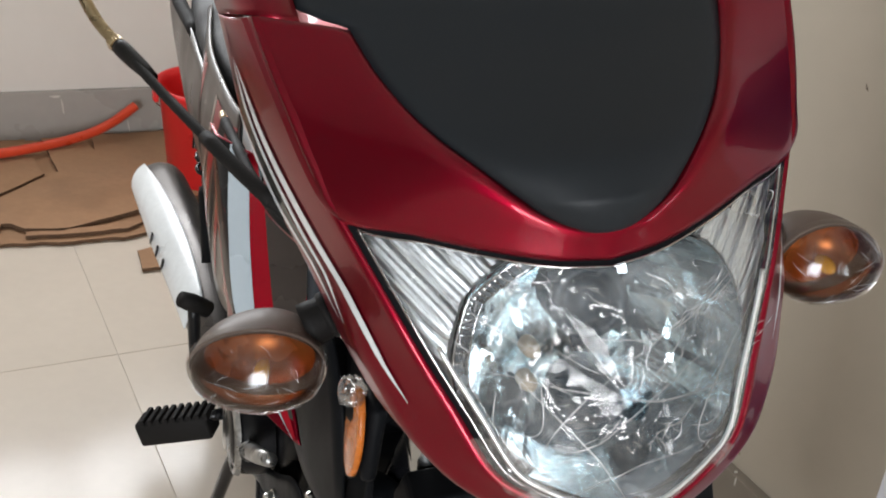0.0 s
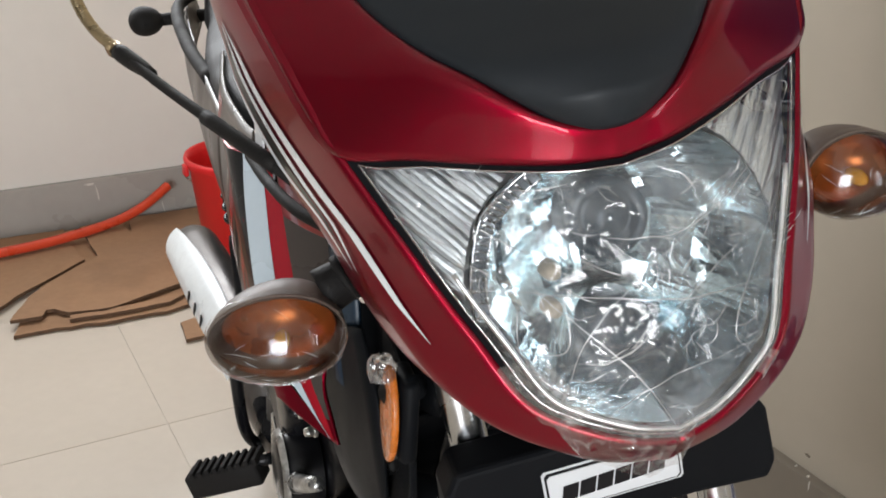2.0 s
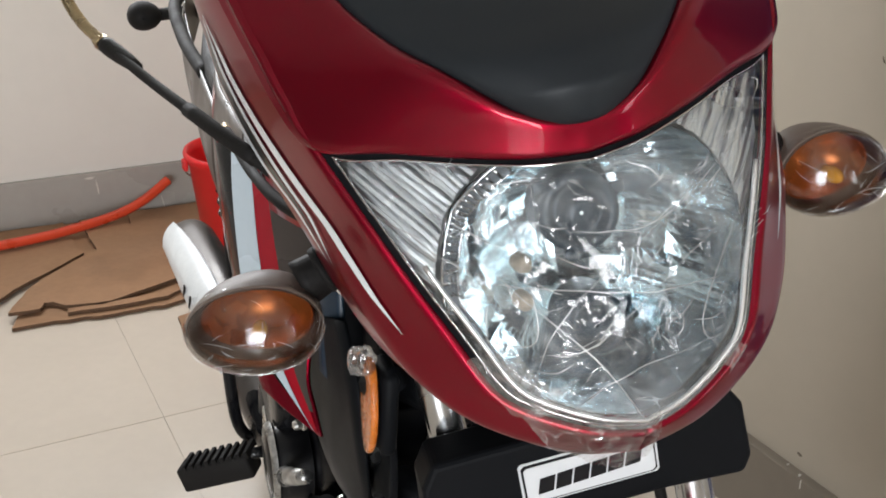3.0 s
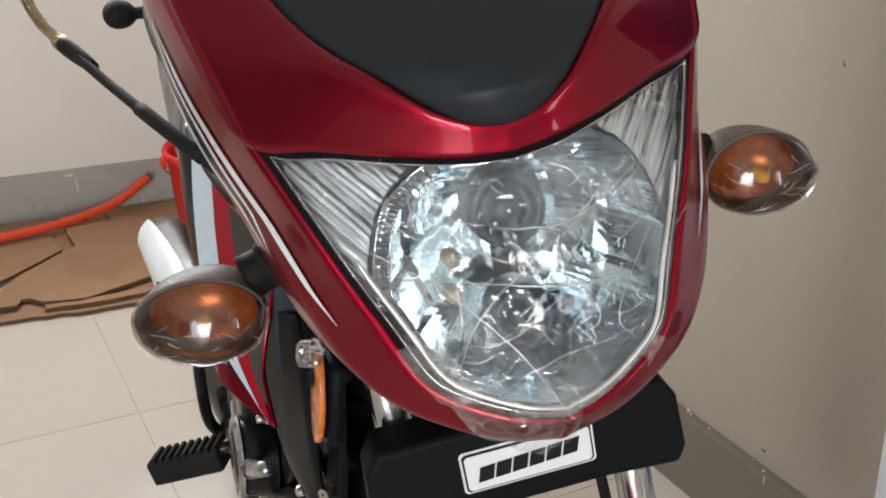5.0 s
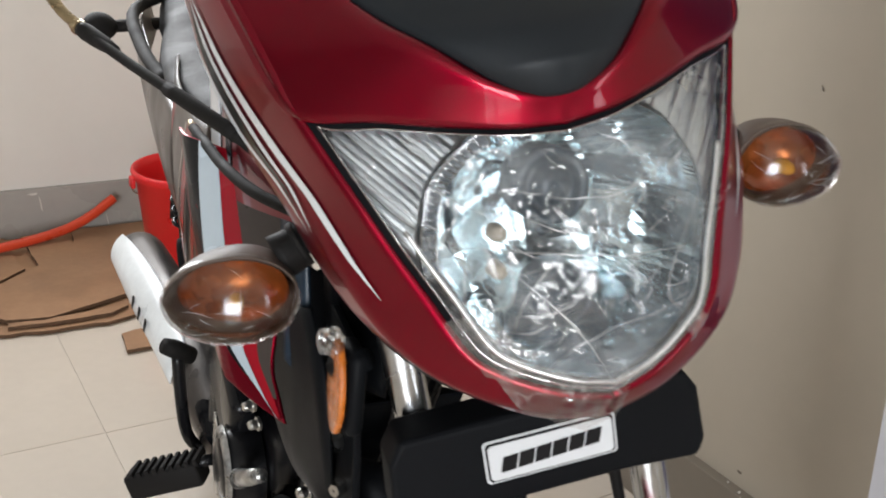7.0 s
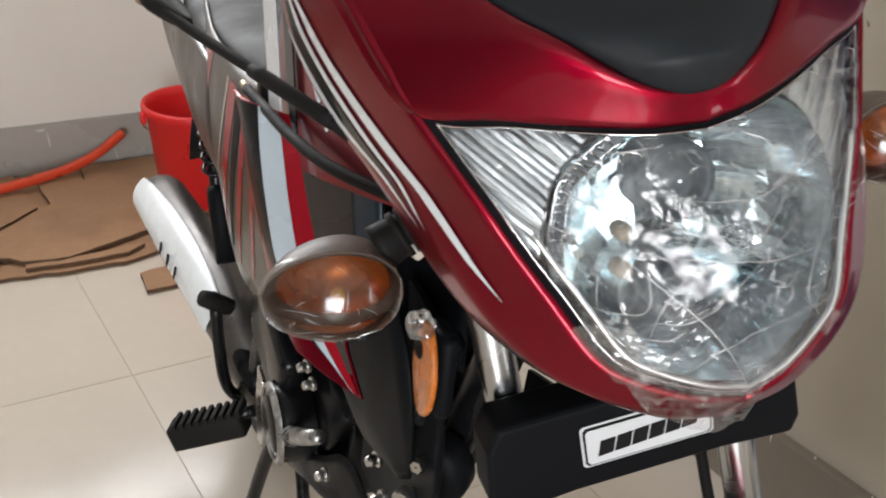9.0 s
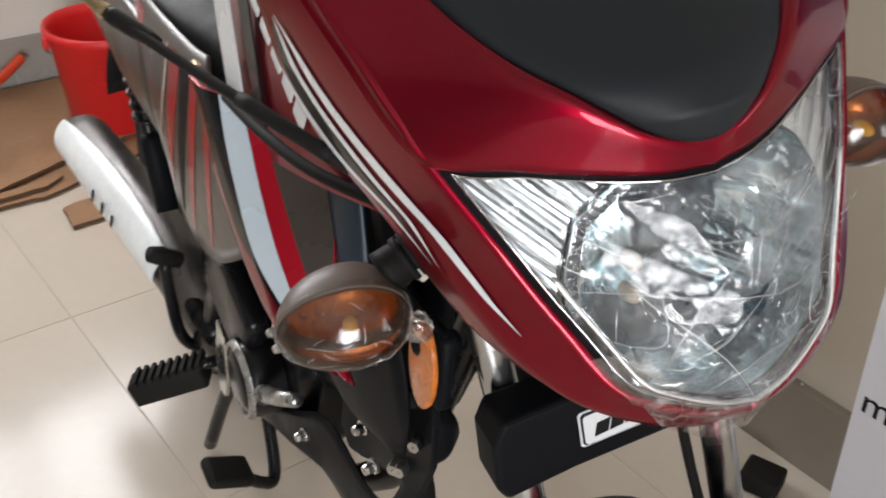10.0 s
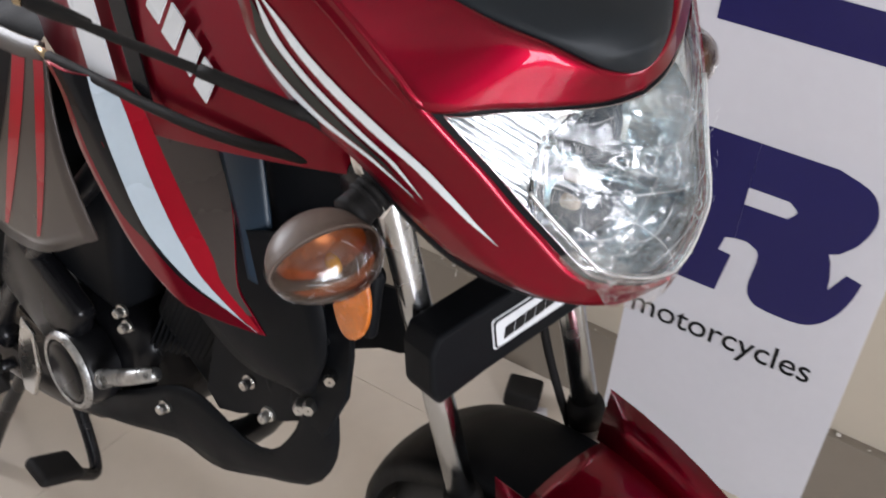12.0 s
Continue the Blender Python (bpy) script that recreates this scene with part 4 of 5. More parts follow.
def wheel_front():
    ax = Vector((0, -0.045, -0.680))
    wheel = part("front_wheel", lathe([(0.235, -0.02), (0.262, -0.037), (0.285, -0.034), (0.297, -0.018), (0.300, 0.0), (0.297, 0.018), (0.285, 0.034), (0.262, 0.037), (0.235, 0.02)], 64, Matrix.Translation(ax) @ along((1, 0, 0))), TYRE, bike, "black front tyre on a spoked rim", FORK)
    part("rim", lathe([(0.225, -0.02), (0.24, -0.021), (0.228, -0.012), (0.222, 0.0), (0.228, 0.012), (0.24, 0.021), (0.225, 0.02), (0.218, 0.0), (0.225, -0.02)], 64, Matrix.Translation(ax) @ along((1, 0, 0))), CHROME, wheel, "chrome rim", FORK)
    part("hub", lathe([(0.001, -0.06), (0.02, -0.06), (0.045, -0.045), (0.055, -0.03), (0.055, 0.03), (0.045, 0.045), (0.02, 0.06), (0.001, 0.06)], 32, Matrix.Translation(ax) @ along((1, 0, 0))), ALLOY, wheel, "alloy hub", FORK)
    for k in range(36):
        a = 2 * math.pi * k / 36
        b = a + (0.35 if k % 2 else -0.35)
        part("spoke", tube([ax + Vector(((0.035 if k % 4 < 2 else -0.035), 0.05 * math.cos(b), 0.05 * math.sin(b))), ax + Vector((0, 0.224 * math.cos(a), 0.224 * math.sin(a)))], 0.0017, 6), STEEL, wheel, "", FORK)

    def arc(r, w, a0, a1, mat, name, label, crown=0.014, tip=0.0, n=30, flare=0.0):
        rows = []
        for i in range(n + 1):
            f = i / n
            a = math.radians(a0 + (a1 - a0) * f)
            row = []
            for k in range(-8, 9):
                x = k / 8
                ww = w * (1 - tip * max(0, f - 0.55) ** 1.4) + flare * math.sin(math.pi * min(1, f * 1.6)) * 0.0
                rr = r - crown * (abs(x) ** 2.2) - (0.014 if abs(k) == 8 else 0)
                row.append(ax + Vector((ww * x, -rr * math.cos(a), rr * math.sin(a))))
            rows.append(row)
        return part(name, grid(rows), mat, bike, label, FORK, thick=0.003, offset=1)

    arc(0.320, 0.060, 78, 178, BLACK, "rear_mudguard", "black plastic rear half of the front mudguard")
    guard = arc(0.330, 0.072, 98, 20, RED, "front_mudguard", "maroon pointed front mudguard", tip=0.5)
    for sx in (-1, 1):
        # raised pointed wing on each side of the mudguard
        prof = []
        for i in range(13):
            f = i / 12
            a = math.radians(99 - 69 * f)
            h = 0.046 * (1 - f) ** 0.9
            base = ax + Vector((sx * (0.066 - 0.02 * f), -0.325 * math.cos(a), 0.325 * math.sin(a)))
            outw = Vector((0, -math.cos(a), math.sin(a)))
            prof.append([base - outw * 0.05 + Vector((sx * 0.012, 0, 0)), base + Vector((sx * 0.010, 0, 0)), base + outw * h + Vector((sx * 0.004, 0, 0)), base + outw * 0.002 - Vector((sx * 0.020, 0, 0))])
        part("mudguard_wing", grid(prof), RED, guard, "raised pointed maroon wing", FORK, thick=0.002)


def bars():
    part("speedometer_cable", tube(smooth([(0.040, 0.110, -0.10), (0.056, 0.098, -0.22), (0.062, 0.075, -0.34), (0.070, 0.020, -0.50), (0.062, -0.030, -0.66)], 24), 0.0042, 10), RUBBER, bike, "thin black speedometer cable", FORK)
    grip = [(-0.05, 0.16, 0.15), (-0.16, 0.19, 0.165), (-0.25, 0.235, 0.17), (-0.34, 0.30, 0.15)]
    for sx in (-1, 1):
        pts = [(p[0] * -sx, p[1], p[2]) for p in grip]
        part("handlebar", tube(smooth(pts, 16), 0.011, 14), CHROME, bike, "chrome handlebar tube", FORK)
    # clutch or brake perch with its bent cable end and the cable running down behind the cowl
    bend = smooth([(-0.252, 0.320, 0.160), (-0.257, 0.306, 0.120), (-0.250, 0.292, 0.096), (-0.234, 0.268, 0.080)], 14)
    line = part("brake_cable", tube(smooth([(-0.234, 0.268, 0.080), (-0.210, 0.215, 0.067), (-0.180, 0.148, 0.054), (-0.150, 0.092, 0.037), (-0.128, 0.085, 0.010)], 30), 0.0034, 10), RUBBER, bike, "black control cable", FORK)
    part("cable_bend", tube(bend, 0.0042, 10), BRASS, line, "bent plated cable end", FORK)
    part("cable_boot", tube(smooth([(-0.236, 0.271, 0.081), (-0.226, 0.254, 0.075), (-0.214, 0.232, 0.069)], 8), [0.0052, 0.006, 0.006, 0.0059, 0.0058, 0.0055, 0.0052, 0.0045, 0.0038], 12), RUBBER, line, "rubber boot", FORK)
    part("cable_nut", tube([(-0.2365, 0.2718, 0.0815), (-0.2395, 0.2765, 0.0830)], 0.0058, 6), BRASS, line, "plated cable nut", FORK, shade=False)
    part("cable_sleeve", tube(smooth([(-0.182, 0.152, 0.055), (-0.164, 0.116, 0.046), (-0.148, 0.090, 0.036)], 8), 0.0046, 12), RUBBER, line, "thicker cable sleeve", FORK)
    tag = [[Vector((-0.121 - 0.003 * math.sin(3 * v), 0.074 + 0.011 * u, 0.018 - 0.036 * v)) for u in (0, 0.5, 1)] for v in (0, 0.25, 0.5, 0.75, 1)]
    part("paper_tag", grid(tag), CREAM_MATT, bike, "pale paper tag behind the cowl", FORK, thick=0.0006)
    part("throttle_cable", tube(smooth([(-0.156, 0.325, 0.868), (-0.155, 0.255, 0.873), (-0.152, 0.18, 0.876), (-0.142, 0.10, 0.880), (-0.115, 0.03, 0.882)], 24), 0.0046, 12), RUBBER, bike, "second black control cable", BODY)
    part("cable_tip", tube([(-0.156, 0.345, 0.868), (-0.156, 0.322, 0.868)], [0.003, 0.0042], 10), BRASS, bike, "plated cable tip", BODY)


cowl()
headlamp()
indicators()
front_end()
wheel_front()
bars()


# ---------------------------------------------------------------- the body behind the fork (BODY: x across, y rearwards, z up)
def side_sheet(left, right, n=24, m=8, bulge=0.01):
    """A sheet between two edge curves on the right-hand flank (x < 0), bulged outwards."""
    a, b = smooth(left, n), smooth(right, n)
    return [[p.lerp(q, k / m) + Vector((-bulge * math.sin(math.pi * k / m), 0, 0)) for k in range(m + 1)] for p, q in zip(a, b)]


def flank(name, rows, mat, parent, label, both=True, thick=0.003):
    out = None
    for sx in ((1, -1) if both else (1,)):
        ob = part(name, grid([[Vector((sx * p.x, p.y, p.z)) for p in row] for row in rows]), mat, parent, label, BODY, thick=thick, offset=0)
        out = out or ob
    return out


def tank():
    rows = []
    for i in range(25):
        f = i / 24
        y = 0.0 + 0.50 * f
        half = 0.085 + 0.055 * math.sin(math.pi * min(1, 0.18 + 0.75 * f)) - 0.045 * max(0, f - 0.6)
        top = 0.985 + 0.055 * math.sin(math.pi * (0.12 + 0.72 * f)) - 0.10 * max(0, f - 0.55)
        low = 0.885 - 0.05 * min(1, f * 2.2)
        row = []
        for k in range(21):
            a = math.pi * k / 20
            c, s = math.cos(a), math.sin(a)
            x = -half * (abs(c) ** 0.55) * (1 if c > 0 else -1)
            z = low + (top - low) * (s ** 0.75)
            row.append(Vector((x, y, z)))
        rows.append(row)
    rows = [[Vector((p.x * 0.6, p.y - 0.012, low_z + (p.z - low_z) * 0.8)) for p, low_z in ((p, 0.88) for p in rows[0])]] + rows
    ob = part("fuel_tank", grid(rows), RED, bike, "maroon metallic fuel tank", BODY)
    part("tank_floor", grid([[Vector((r[0].x, r[0].y, r[0].z)), Vector((r[-1].x, r[-1].y, r[-1].z))] for r in rows]), BLACK, ob, "black tank underside", BODY)
    # plain pale blocks that stand for the maker's name, and the white and black bands behind them
    for sx in (-1, 1):
        for i in range(6):
            y0 = 0.128 + i * 0.0178
            z0 = 0.896 + i * 0.0150
            pts = [(0, 0), (0.0152, 0), (0.0158, 0.025), (0.0006, 0.025)]
            part("tank_mark", slab(pts, 0.0015, (sx * (0.1392 + 0.001 * i), y0, z0), (0, 1, 0.62), (-sx * 0.10, -0.45, 1)), WHITE_DECAL, ob, "plain white block", BODY, shade=False)
        pts = [(0, 0), (0.040, -0.004), (0.125, 0.120), (0.085, 0.130)]
        part("tank_patch", slab(pts, 0.0015, (sx * 0.147, 0.236, 0.872), (0, 1, 0), (-sx * 0.10, 0, 1)), WHITE_DECAL, ob, "white tank band", BODY, shade=False)
        pts = [(0, 0.004), (0.032, 0.018), (0.115, 0.140), (0.078, 0.130)]
        part("tank_patch_dark", slab(pts, 0.0015, (sx * 0.1465, 0.184, 0.862), (0, 1, 0), (-sx * 0.10, 0, 1)), GLOSS_BLACK, ob, "gloss black tank band", BODY, shade=False)


def shroud():
    # the bands' edges, from the back edge forwards, as (z, y) down each one
    back = [(0.875, 0.306), (0.855, 0.286), (0.81, 0.266), (0.765, 0.226), (0.738, 0.195), (0.722, 0.158), (0.712, 0.112), (0.708, 0.070)]
    ink = [(0.875, 0.272), (0.847, 0.254), (0.812, 0.227), (0.777, 0.196), (0.751, 0.166), (0.731, 0.135), (0.716, 0.096), (0.708, 0.070)]
    pale = [(0.875, 0.259), (0.850, 0.243), (0.820, 0.221), (0.783, 0.191), (0.761, 0.168), (0.738, 0.134), (0.719, 0.093), (0.708, 0.070)]
    red = [(0.875, 0.240), (0.854, 0.223), (0.818, 0.196), (0.782, 0.166), (0.760, 0.145), (0.742, 0.126), (0.719, 0.091), (0.708, 0.069)]
    dark = [(0.875, 0.226), (0.850, 0.204), (0.818, 0.177), (0.784, 0.147), (0.761, 0.126), (0.742, 0.112), (0.722, 0.086), (0.708, 0.069)]
    front = [(0.875, 0.172), (0.845, 0.150), (0.806, 0.129), (0.775, 0.115), (0.755, 0.107), (0.738, 0.098), (0.722, 0.082), (0.708, 0.068)]
    nz = 28

    def skin(y, z):
        x = -0.16 - 0.6 * (y - 0.2) + 0.5 * (z - 0.8)
        return Vector((max(x, -0.158 - 0.06 * (y - 0.1)), y, z))

    ink = [(z + (a - z) * w, y + (b - y) * w) for (z, y), (a, b), w in zip(ink, back, (0.65, 0.65, 0.6, 0.5, 0.35, 0.2, 0.05, 0))]
    back = [(z * 0.75 + a * 0.25, y * 0.75 + b * 0.25) for (z, y), (a, b) in zip(back, ink)]
    ink = ink[:4] + [(z * 0.3 + a * 0.7, y * 0.3 + b * 0.7) for (z, y), (a, b) in zip(ink[4:6], pale[4:6])] + pale[6:]
    edges = []
    for e in (back, ink, pale, red, dark, front):
        edges.append([(q.x, q.y) for q in smooth([(z, y, 0) for z, y in e], nz)])

    def sheet(e0, e1, lift, i0=0, i1=nz, m=4):
        out = []
        for i in range(i0, i1 + 1):
            row = []
            for j in range(m + 1):
                f = j / m
                z, y = [edges[e0][i][k] * (1 - f) + edges[e1][i][k] * f for k in (0, 1)]
                row.append(skin(y, z) + Vector((-lift, -lift * 0.6, 0)))
            out.append(row)
        return out

    base = flank("tank_shroud", sheet(0, 5, 0.0, m=18), RED, bike, "maroon tank shroud with white and grey bands")
    for e, lift, mat, label, i1 in ((1, 0.0020, GLOSS_BLACK, "gloss black band", 27), (2, 0.0025, SILVER_BAND, "pale silver band", 27), (3, 0.0020, RED_FLAT, "red band", 27), (4, 0.0025, BROWN_GREY, "dark grey panel", 24)):
        for sx in (1, -1):
            part("shroud_band", grid([[Vector((sx * p.x, p.y, p.z)) for p in r] for r in sheet(e, e + 1, lift, 0, i1)]), mat, base, label, BODY)
    # dark scoop ahead of the shroud
    scoop = side_sheet([(-0.112, 0.160, 0.868), (-0.116, 0.124, 0.80), (-0.120, 0.100, 0.745)], [(-0.104, 0.108, 0.872), (-0.104, 0.092, 0.80), (-0.103, 0.078, 0.738)], 14, 6, 0.003)
    flank("scoop", scoop, BLUE_BLACK, bike, "blue-black air scoop")
    # black sheet added for the shade in the hollow beside the scoop
    inner = side_sheet([(-0.085, 0.150, 0.875), (-0.085, 0.120, 0.80), (-0.085, 0.095, 0.735)], [(-0.055, 0.040, 0.885), (-0.055, 0.045, 0.80), (-0.055, 0.050, 0.730)], 14, 6, 0.003)
    flank("hollow_shade", inner, BLACK, bike, "black sheet for the dark hollow behind the air scoop")
    # black leg shield that runs down below the shroud
    left = [(-0.118, 0.210, 0.750), (-0.117, 0.200, 0.685), (-0.109, 0.124, 0.638), (-0.097, 0.056, 0.640)]
    right = [(-0.108, 0.070, 0.800), (-0.107, 0.030, 0.765), (-0.105, 0.018, 0.712), (-0.096, 0.040, 0.650)]
    flank("leg_shield", side_sheet(left, right, 16, 8, 0.006), BLACK, bike, "black pointed plastic leg shield", both=False)
    part("bolt_bracket", slab([(0.075, 0.800), (0.012, 0.792), (0.004, 0.705), (0.006, 0.660), (0.030, 0.600), (0.075, 0.610)], 0.006, (-0.092, 0, 0), (0, 1, 0), (0, 0, 1)), BLACK, bike, "black bracket plate with bolts", BODY, shade=False, bevel=0.0015)
    left = [(-0.075, 0.520, 0.300), (-0.080, 0.369, 0.373), (-0.080, 0.271, 0.421), (-0.080, 0.225, 0.427), (-0.080, 0.185, 0.438), (-0.078, 0.121, 0.475), (-0.074, 0.063, 0.506), (-0.072, 0.037, 0.542), (-0.074, 0.027, 0.585), (-0.080, 0.030, 0.642), (-0.088, 0.045, 0.690)]
    right = [(-0.080, 0.520, 0.370), (-0.083, 0.38, 0.420), (-0.083, 0.285, 0.490), (-0.083, 0.235, 0.515), (-0.083, 0.20, 0.515), (-0.083, 0.148, 0.509), (-0.082, 0.110, 0.522), (-0.082, 0.085, 0.555), (-0.084, 0.068, 0.595), (-0.088, 0.066, 0.645), (-0.094, 0.085, 0.690)]
    flank("belly_guard", side_sheet(left, right, 20, 6, 0.004), BLACK, bike, "matt black belly guard", both=False)


def engine():
    ob = part("engine", block(0.15, 0.24, 0.14, (0, 0.455, 0.44), None, 0.03, segments=3), GLOSS_BLACK, bike, "black engine with alloy covers", BODY)
    part("cylinder", block(0.12, 0.13, 0.13, (0, 0.255, 0.575), pose(0, 0, 0, 25), 0.012), BLACK, ob, "black cylinder block", BODY)
    for k in range(14):
        part("fin", block(0.122, 0.003, 0.12, (0, 0.195 + 0.0100 * k, 0.60 - 0.0044 * k), pose(0, 0, 0, 25), 0.002), BLACK, ob, "", BODY, shade=False)
    turn = Matrix.Translation((-0.108, 0.428, 0.437)) @ along((-1, 0, 0))
    part("clutch_cover", lathe([(0.001, 0.014), (0.036, 0.014), (0.041, 0.012), (0.047, 0.004), (0.049, -0.01), (0.049, -0.03)], 40, turn), GLOSS_BLACK, ob, "gloss black crankcase cover", BODY)
    part("cover_ring", lathe([(0.0410, 0.0138), (0.0425, 0.0160), (0.0465, 0.0140), (0.0490, 0.0090)], 40, turn), RING, ob, "bright worn cover ring", BODY)
    part("cover_plate", lathe([(0.001, 0.018), (0.030, 0.0175), (0.034, 0.015)], 32, turn), GLOSS_BLACK, ob, "black badge plate", BODY)
    part("starter_can", tube([(-0.112, 0.352, 0.471), (-0.110, 0.310, 0.499), (-0.108, 0.264, 0.531)], [0.0095, 0.009, 0.0075], 20), RING, ob, "bright steel cylinder", BODY)
    part("starter_cap", tube([(-0.1122, 0.356, 0.468), (-0.1125, 0.362, 0.464)], 0.0115, 20), RING, ob, "bright steel cap", BODY)
    part("side_case", block(0.03, 0.16, 0.11, (-0.098, 0.50, 0.50), pose(0, 0, 0, 20), 0.012, segments=3), GLOSS_BLACK, ob, "gloss black side case", BODY)
    for i, (y, z) in enumerate(((0.326, 0.574), (0.328, 0.550), (0.132, 0.598), (0.255, 0.491), (0.097, 0.585))):
        part("bolt", lathe([(0.001, 0.006), (0.0042, 0.006), (0.0052, 0.003), (0.0052, -0.003), (0.0075, -0.003), (0.0075, -0.006)], 12, Matrix.Translation((-0.108 + 0.006 * (i % 3), y, z)) @ along((-1, -0.2, 0))), STEEL, ob, "bright bolt head", BODY, shade=False)
    for i, (y, z) in enumerate(((0.033, 0.708), (0.020, 0.678), (0.056, 0.622), (0.044, 0.630))):
        part("bolt", lathe([(0.001, 0.007), (0.005, 0.007), (0.0063, 0.003), (0.0063, -0.005)], 6, Matrix.Translation((-0.097, y, z)) @ along((-0.8, -0.6, 0.1))), STEEL, ob, "bright bolt head", BODY, shade=False)
    for sx in (-1, 1):
        pts = [(0.215, 0.530), (0.200, 0.615), (0.090, 0.645), (0.064, 0.590), (0.100, 0.564), (0.130, 0.553), (0.165, 0.530), (0.195, 0.516)]
        part("engine_bracket", slab([(y, z) for y, z in pts], 0.004, (sx * 0.080, 0, 0), (0, 1, 0), (0, 0, 1)), BLACK, ob, "black engine bracket plate", BODY, shade=False)
    part("horn", lathe([(0.001, 0.016), (0.012, 0.017), (0.030, 0.012), (0.034, 0.004), (0.034, -0.012), (0.020, -0.026)], 28, Matrix.Translation((-0.052, 0.105, 0.60)) @ along((-0.7, -0.7, 0))), BLACK, ob, "round black horn", BODY)
    # down tube and cradle
    part("frame_tube", tube(smooth([(0.0, 0.03, 0.88), (-0.01, 0.09, 0.72), (-0.03, 0.17, 0.50), (-0.05, 0.24, 0.42)], 14), 0.016, 14), GLOSS_BLACK, bike, "black frame down tube", BODY)
    for sx in (-1, 1):
        part("frame_rail", tube(smooth([(sx * 0.09, 0.30, 0.80), (sx * 0.10, 0.45, 0.62), (sx * 0.095, 0.60, 0.44), (sx * 0.09, 0.66, 0.34)], 14), 0.014, 14), GLOSS_BLACK, bike, "black frame rail", BODY)


def controls():
    ribs = []
    for sx in (-1, 1):
        a, b = Vector((sx * 0.108, 0.588, 0.345)), Vector((sx * 0.215, 0.640, 0.300))
        way = (b - a).normalized()
        peg = part("foot_peg", tube([a, a.lerp(b, 0.3)], 0.008, 12), GLOSS_BLACK, bike, "ribbed black rubber foot peg", BODY)
        turn = way.to_track_quat("X", "Z").to_matrix().to_4x4()
        part("peg_rubber", block(0.106, 0.036, 0.036, a.lerp(b, 0.54) + Vector((0, 0, -0.010)), turn, 0.004), RUBBER, peg, "black peg rubber", BODY)
        for k in range(9):
            part("rib", block(0.0062, 0.036, 0.010, a.lerp(b, 0.54) + way * (-0.047 + 0.0117 * k) + Vector((0, 0, 0.0095)), turn, 0.0012), RUBBER, peg, "", BODY, shade=False)
    part("peg_plate", slab([(0, 0), (0.02, -0.05), (0.045, -0.055), (0.05, 0.0), (0.03, 0.07), (0.005, 0.06)], 0.006, (-0.112, 0.52, 0.37), (0, 1, 0), (0, 0, 1)), STEEL, bike, "bright steel peg bracket", BODY, shade=False, bevel=0.002)
    lever = part("kick_lever", tube(smooth([(-0.066, 0.655, 0.310), (-0.100, 0.668, 0.308), (-0.122, 0.680, 0.315), (-0.133, 0.682, 0.342), (-0.138, 0.683, 0.398), (-0.140, 0.683, 0.456)], 24), 0.0085, 14), GLOSS_BLACK, bike, "bent gloss-black kick lever", BODY)
    part("kick_pad", tube([(-0.120, 0.690, 0.448), (-0.145, 0.682, 0.466), (-0.158, 0.678, 0.474)], [0.012, 0.013, 0.011], 14), RUBBER, lever, "black rubber pad", BODY)
    pedal = part("brake_pedal", tube(smooth([(-0.060, 0.57, 0.345), (-0.066, 0.505, 0.270), (-0.076, 0.468, 0.224), (-0.098, 0.456, 0.236), (-0.122, 0.448, 0.264)], 18), 0.0085, 12), GLOSS_BLACK, bike, "bent black brake pedal", BODY)
    part("pedal_pad", block(0.064, 0.046, 0.018, (-0.142, 0.444, 0.284), pose(0, 0, 0, 12, 24, 6), 0.0085, segments=3), RUBBER, pedal, "ribbed rubber pedal pad", BODY)
    part("centre_stand", tube(smooth([(-0.055, 0.64, 0.30), (-0.070, 0.72, 0.16), (-0.085, 0.79, 0.012)], 10), 0.011, 12), GLOSS_BLACK, bike, "black tubular stand leg", BODY)
    part("centre_stand", tube(smooth([(0.055, 0.64, 0.30), (0.070, 0.72, 0.16), (0.085, 0.79, 0.012)], 10), 0.011, 12), GLOSS_BLACK, bike, "black tubular stand leg", BODY)


def exhaust():
    axis = [(-0.055, 0.46, 0.330), (-0.064, 0.55, 0.312), (-0.078, 0.68, 0.322), (-0.094, 0.84, 0.352), (-0.117, 1.04, 0.367), (-0.142, 1.25, 0.374), (-0.145, 1.275, 0.376)]
    rad = [0.02, 0.026, 0.036, 0.046, 0.050, 0.047, 0.030]
    n = 30
    pts = smooth(axis, n)
    rr = [float(np.interp(i / n * (len(rad) - 1), range(len(rad)), rad)) for i in range(n + 1)]
    ob = part("exhaust", tube(pts, rr, 24), DARK_METAL, bike, "dark exhaust silencer with pale slotted heat shield", BODY)
    # heat shield on the outer side
    rows = []
    for i in range(14, 29):
        way = (pts[min(i + 1, n)] - pts[i - 1]).normalized()
        side = Vector((-1, 0, 0.25))
        side = (side - way * side.dot(way)).normalized()
        up = way.cross(side) * -1
        f = (i - 14) / 14
        wide = 0.75 + 0.35 * math.sin(math.pi * min(1, f * 1.1 + 0.1))
        rows.append([pts[i] + (rr[i] + 0.007) * (math.cos(a) * side + math.sin(a) * up) for a in [wide * (0.62 * k / 6 - 0.38) for k in range(-6, 7)]])
    shield = part("heat_shield", grid(rows), SHIELD, ob, "pale film-wrapped heat shield", BODY, thick=0.002, offset=1)
    for k in range(3):
        i = 18 + k
        way = (pts[i + 1] - pts[i - 1]).normalized()
        side = Vector((-1, 0, 0.25))
        side = (side - way * side.dot(way)).normalized()
        part("slot", block(0.003, 0.006, 0.030, pts[i] + side * (rr[i] + 0.0085), pose(0, 0, 0, 30, 0, 8), 0.001), STICKER_INK, shield, "dark slot", BODY, shade=False)


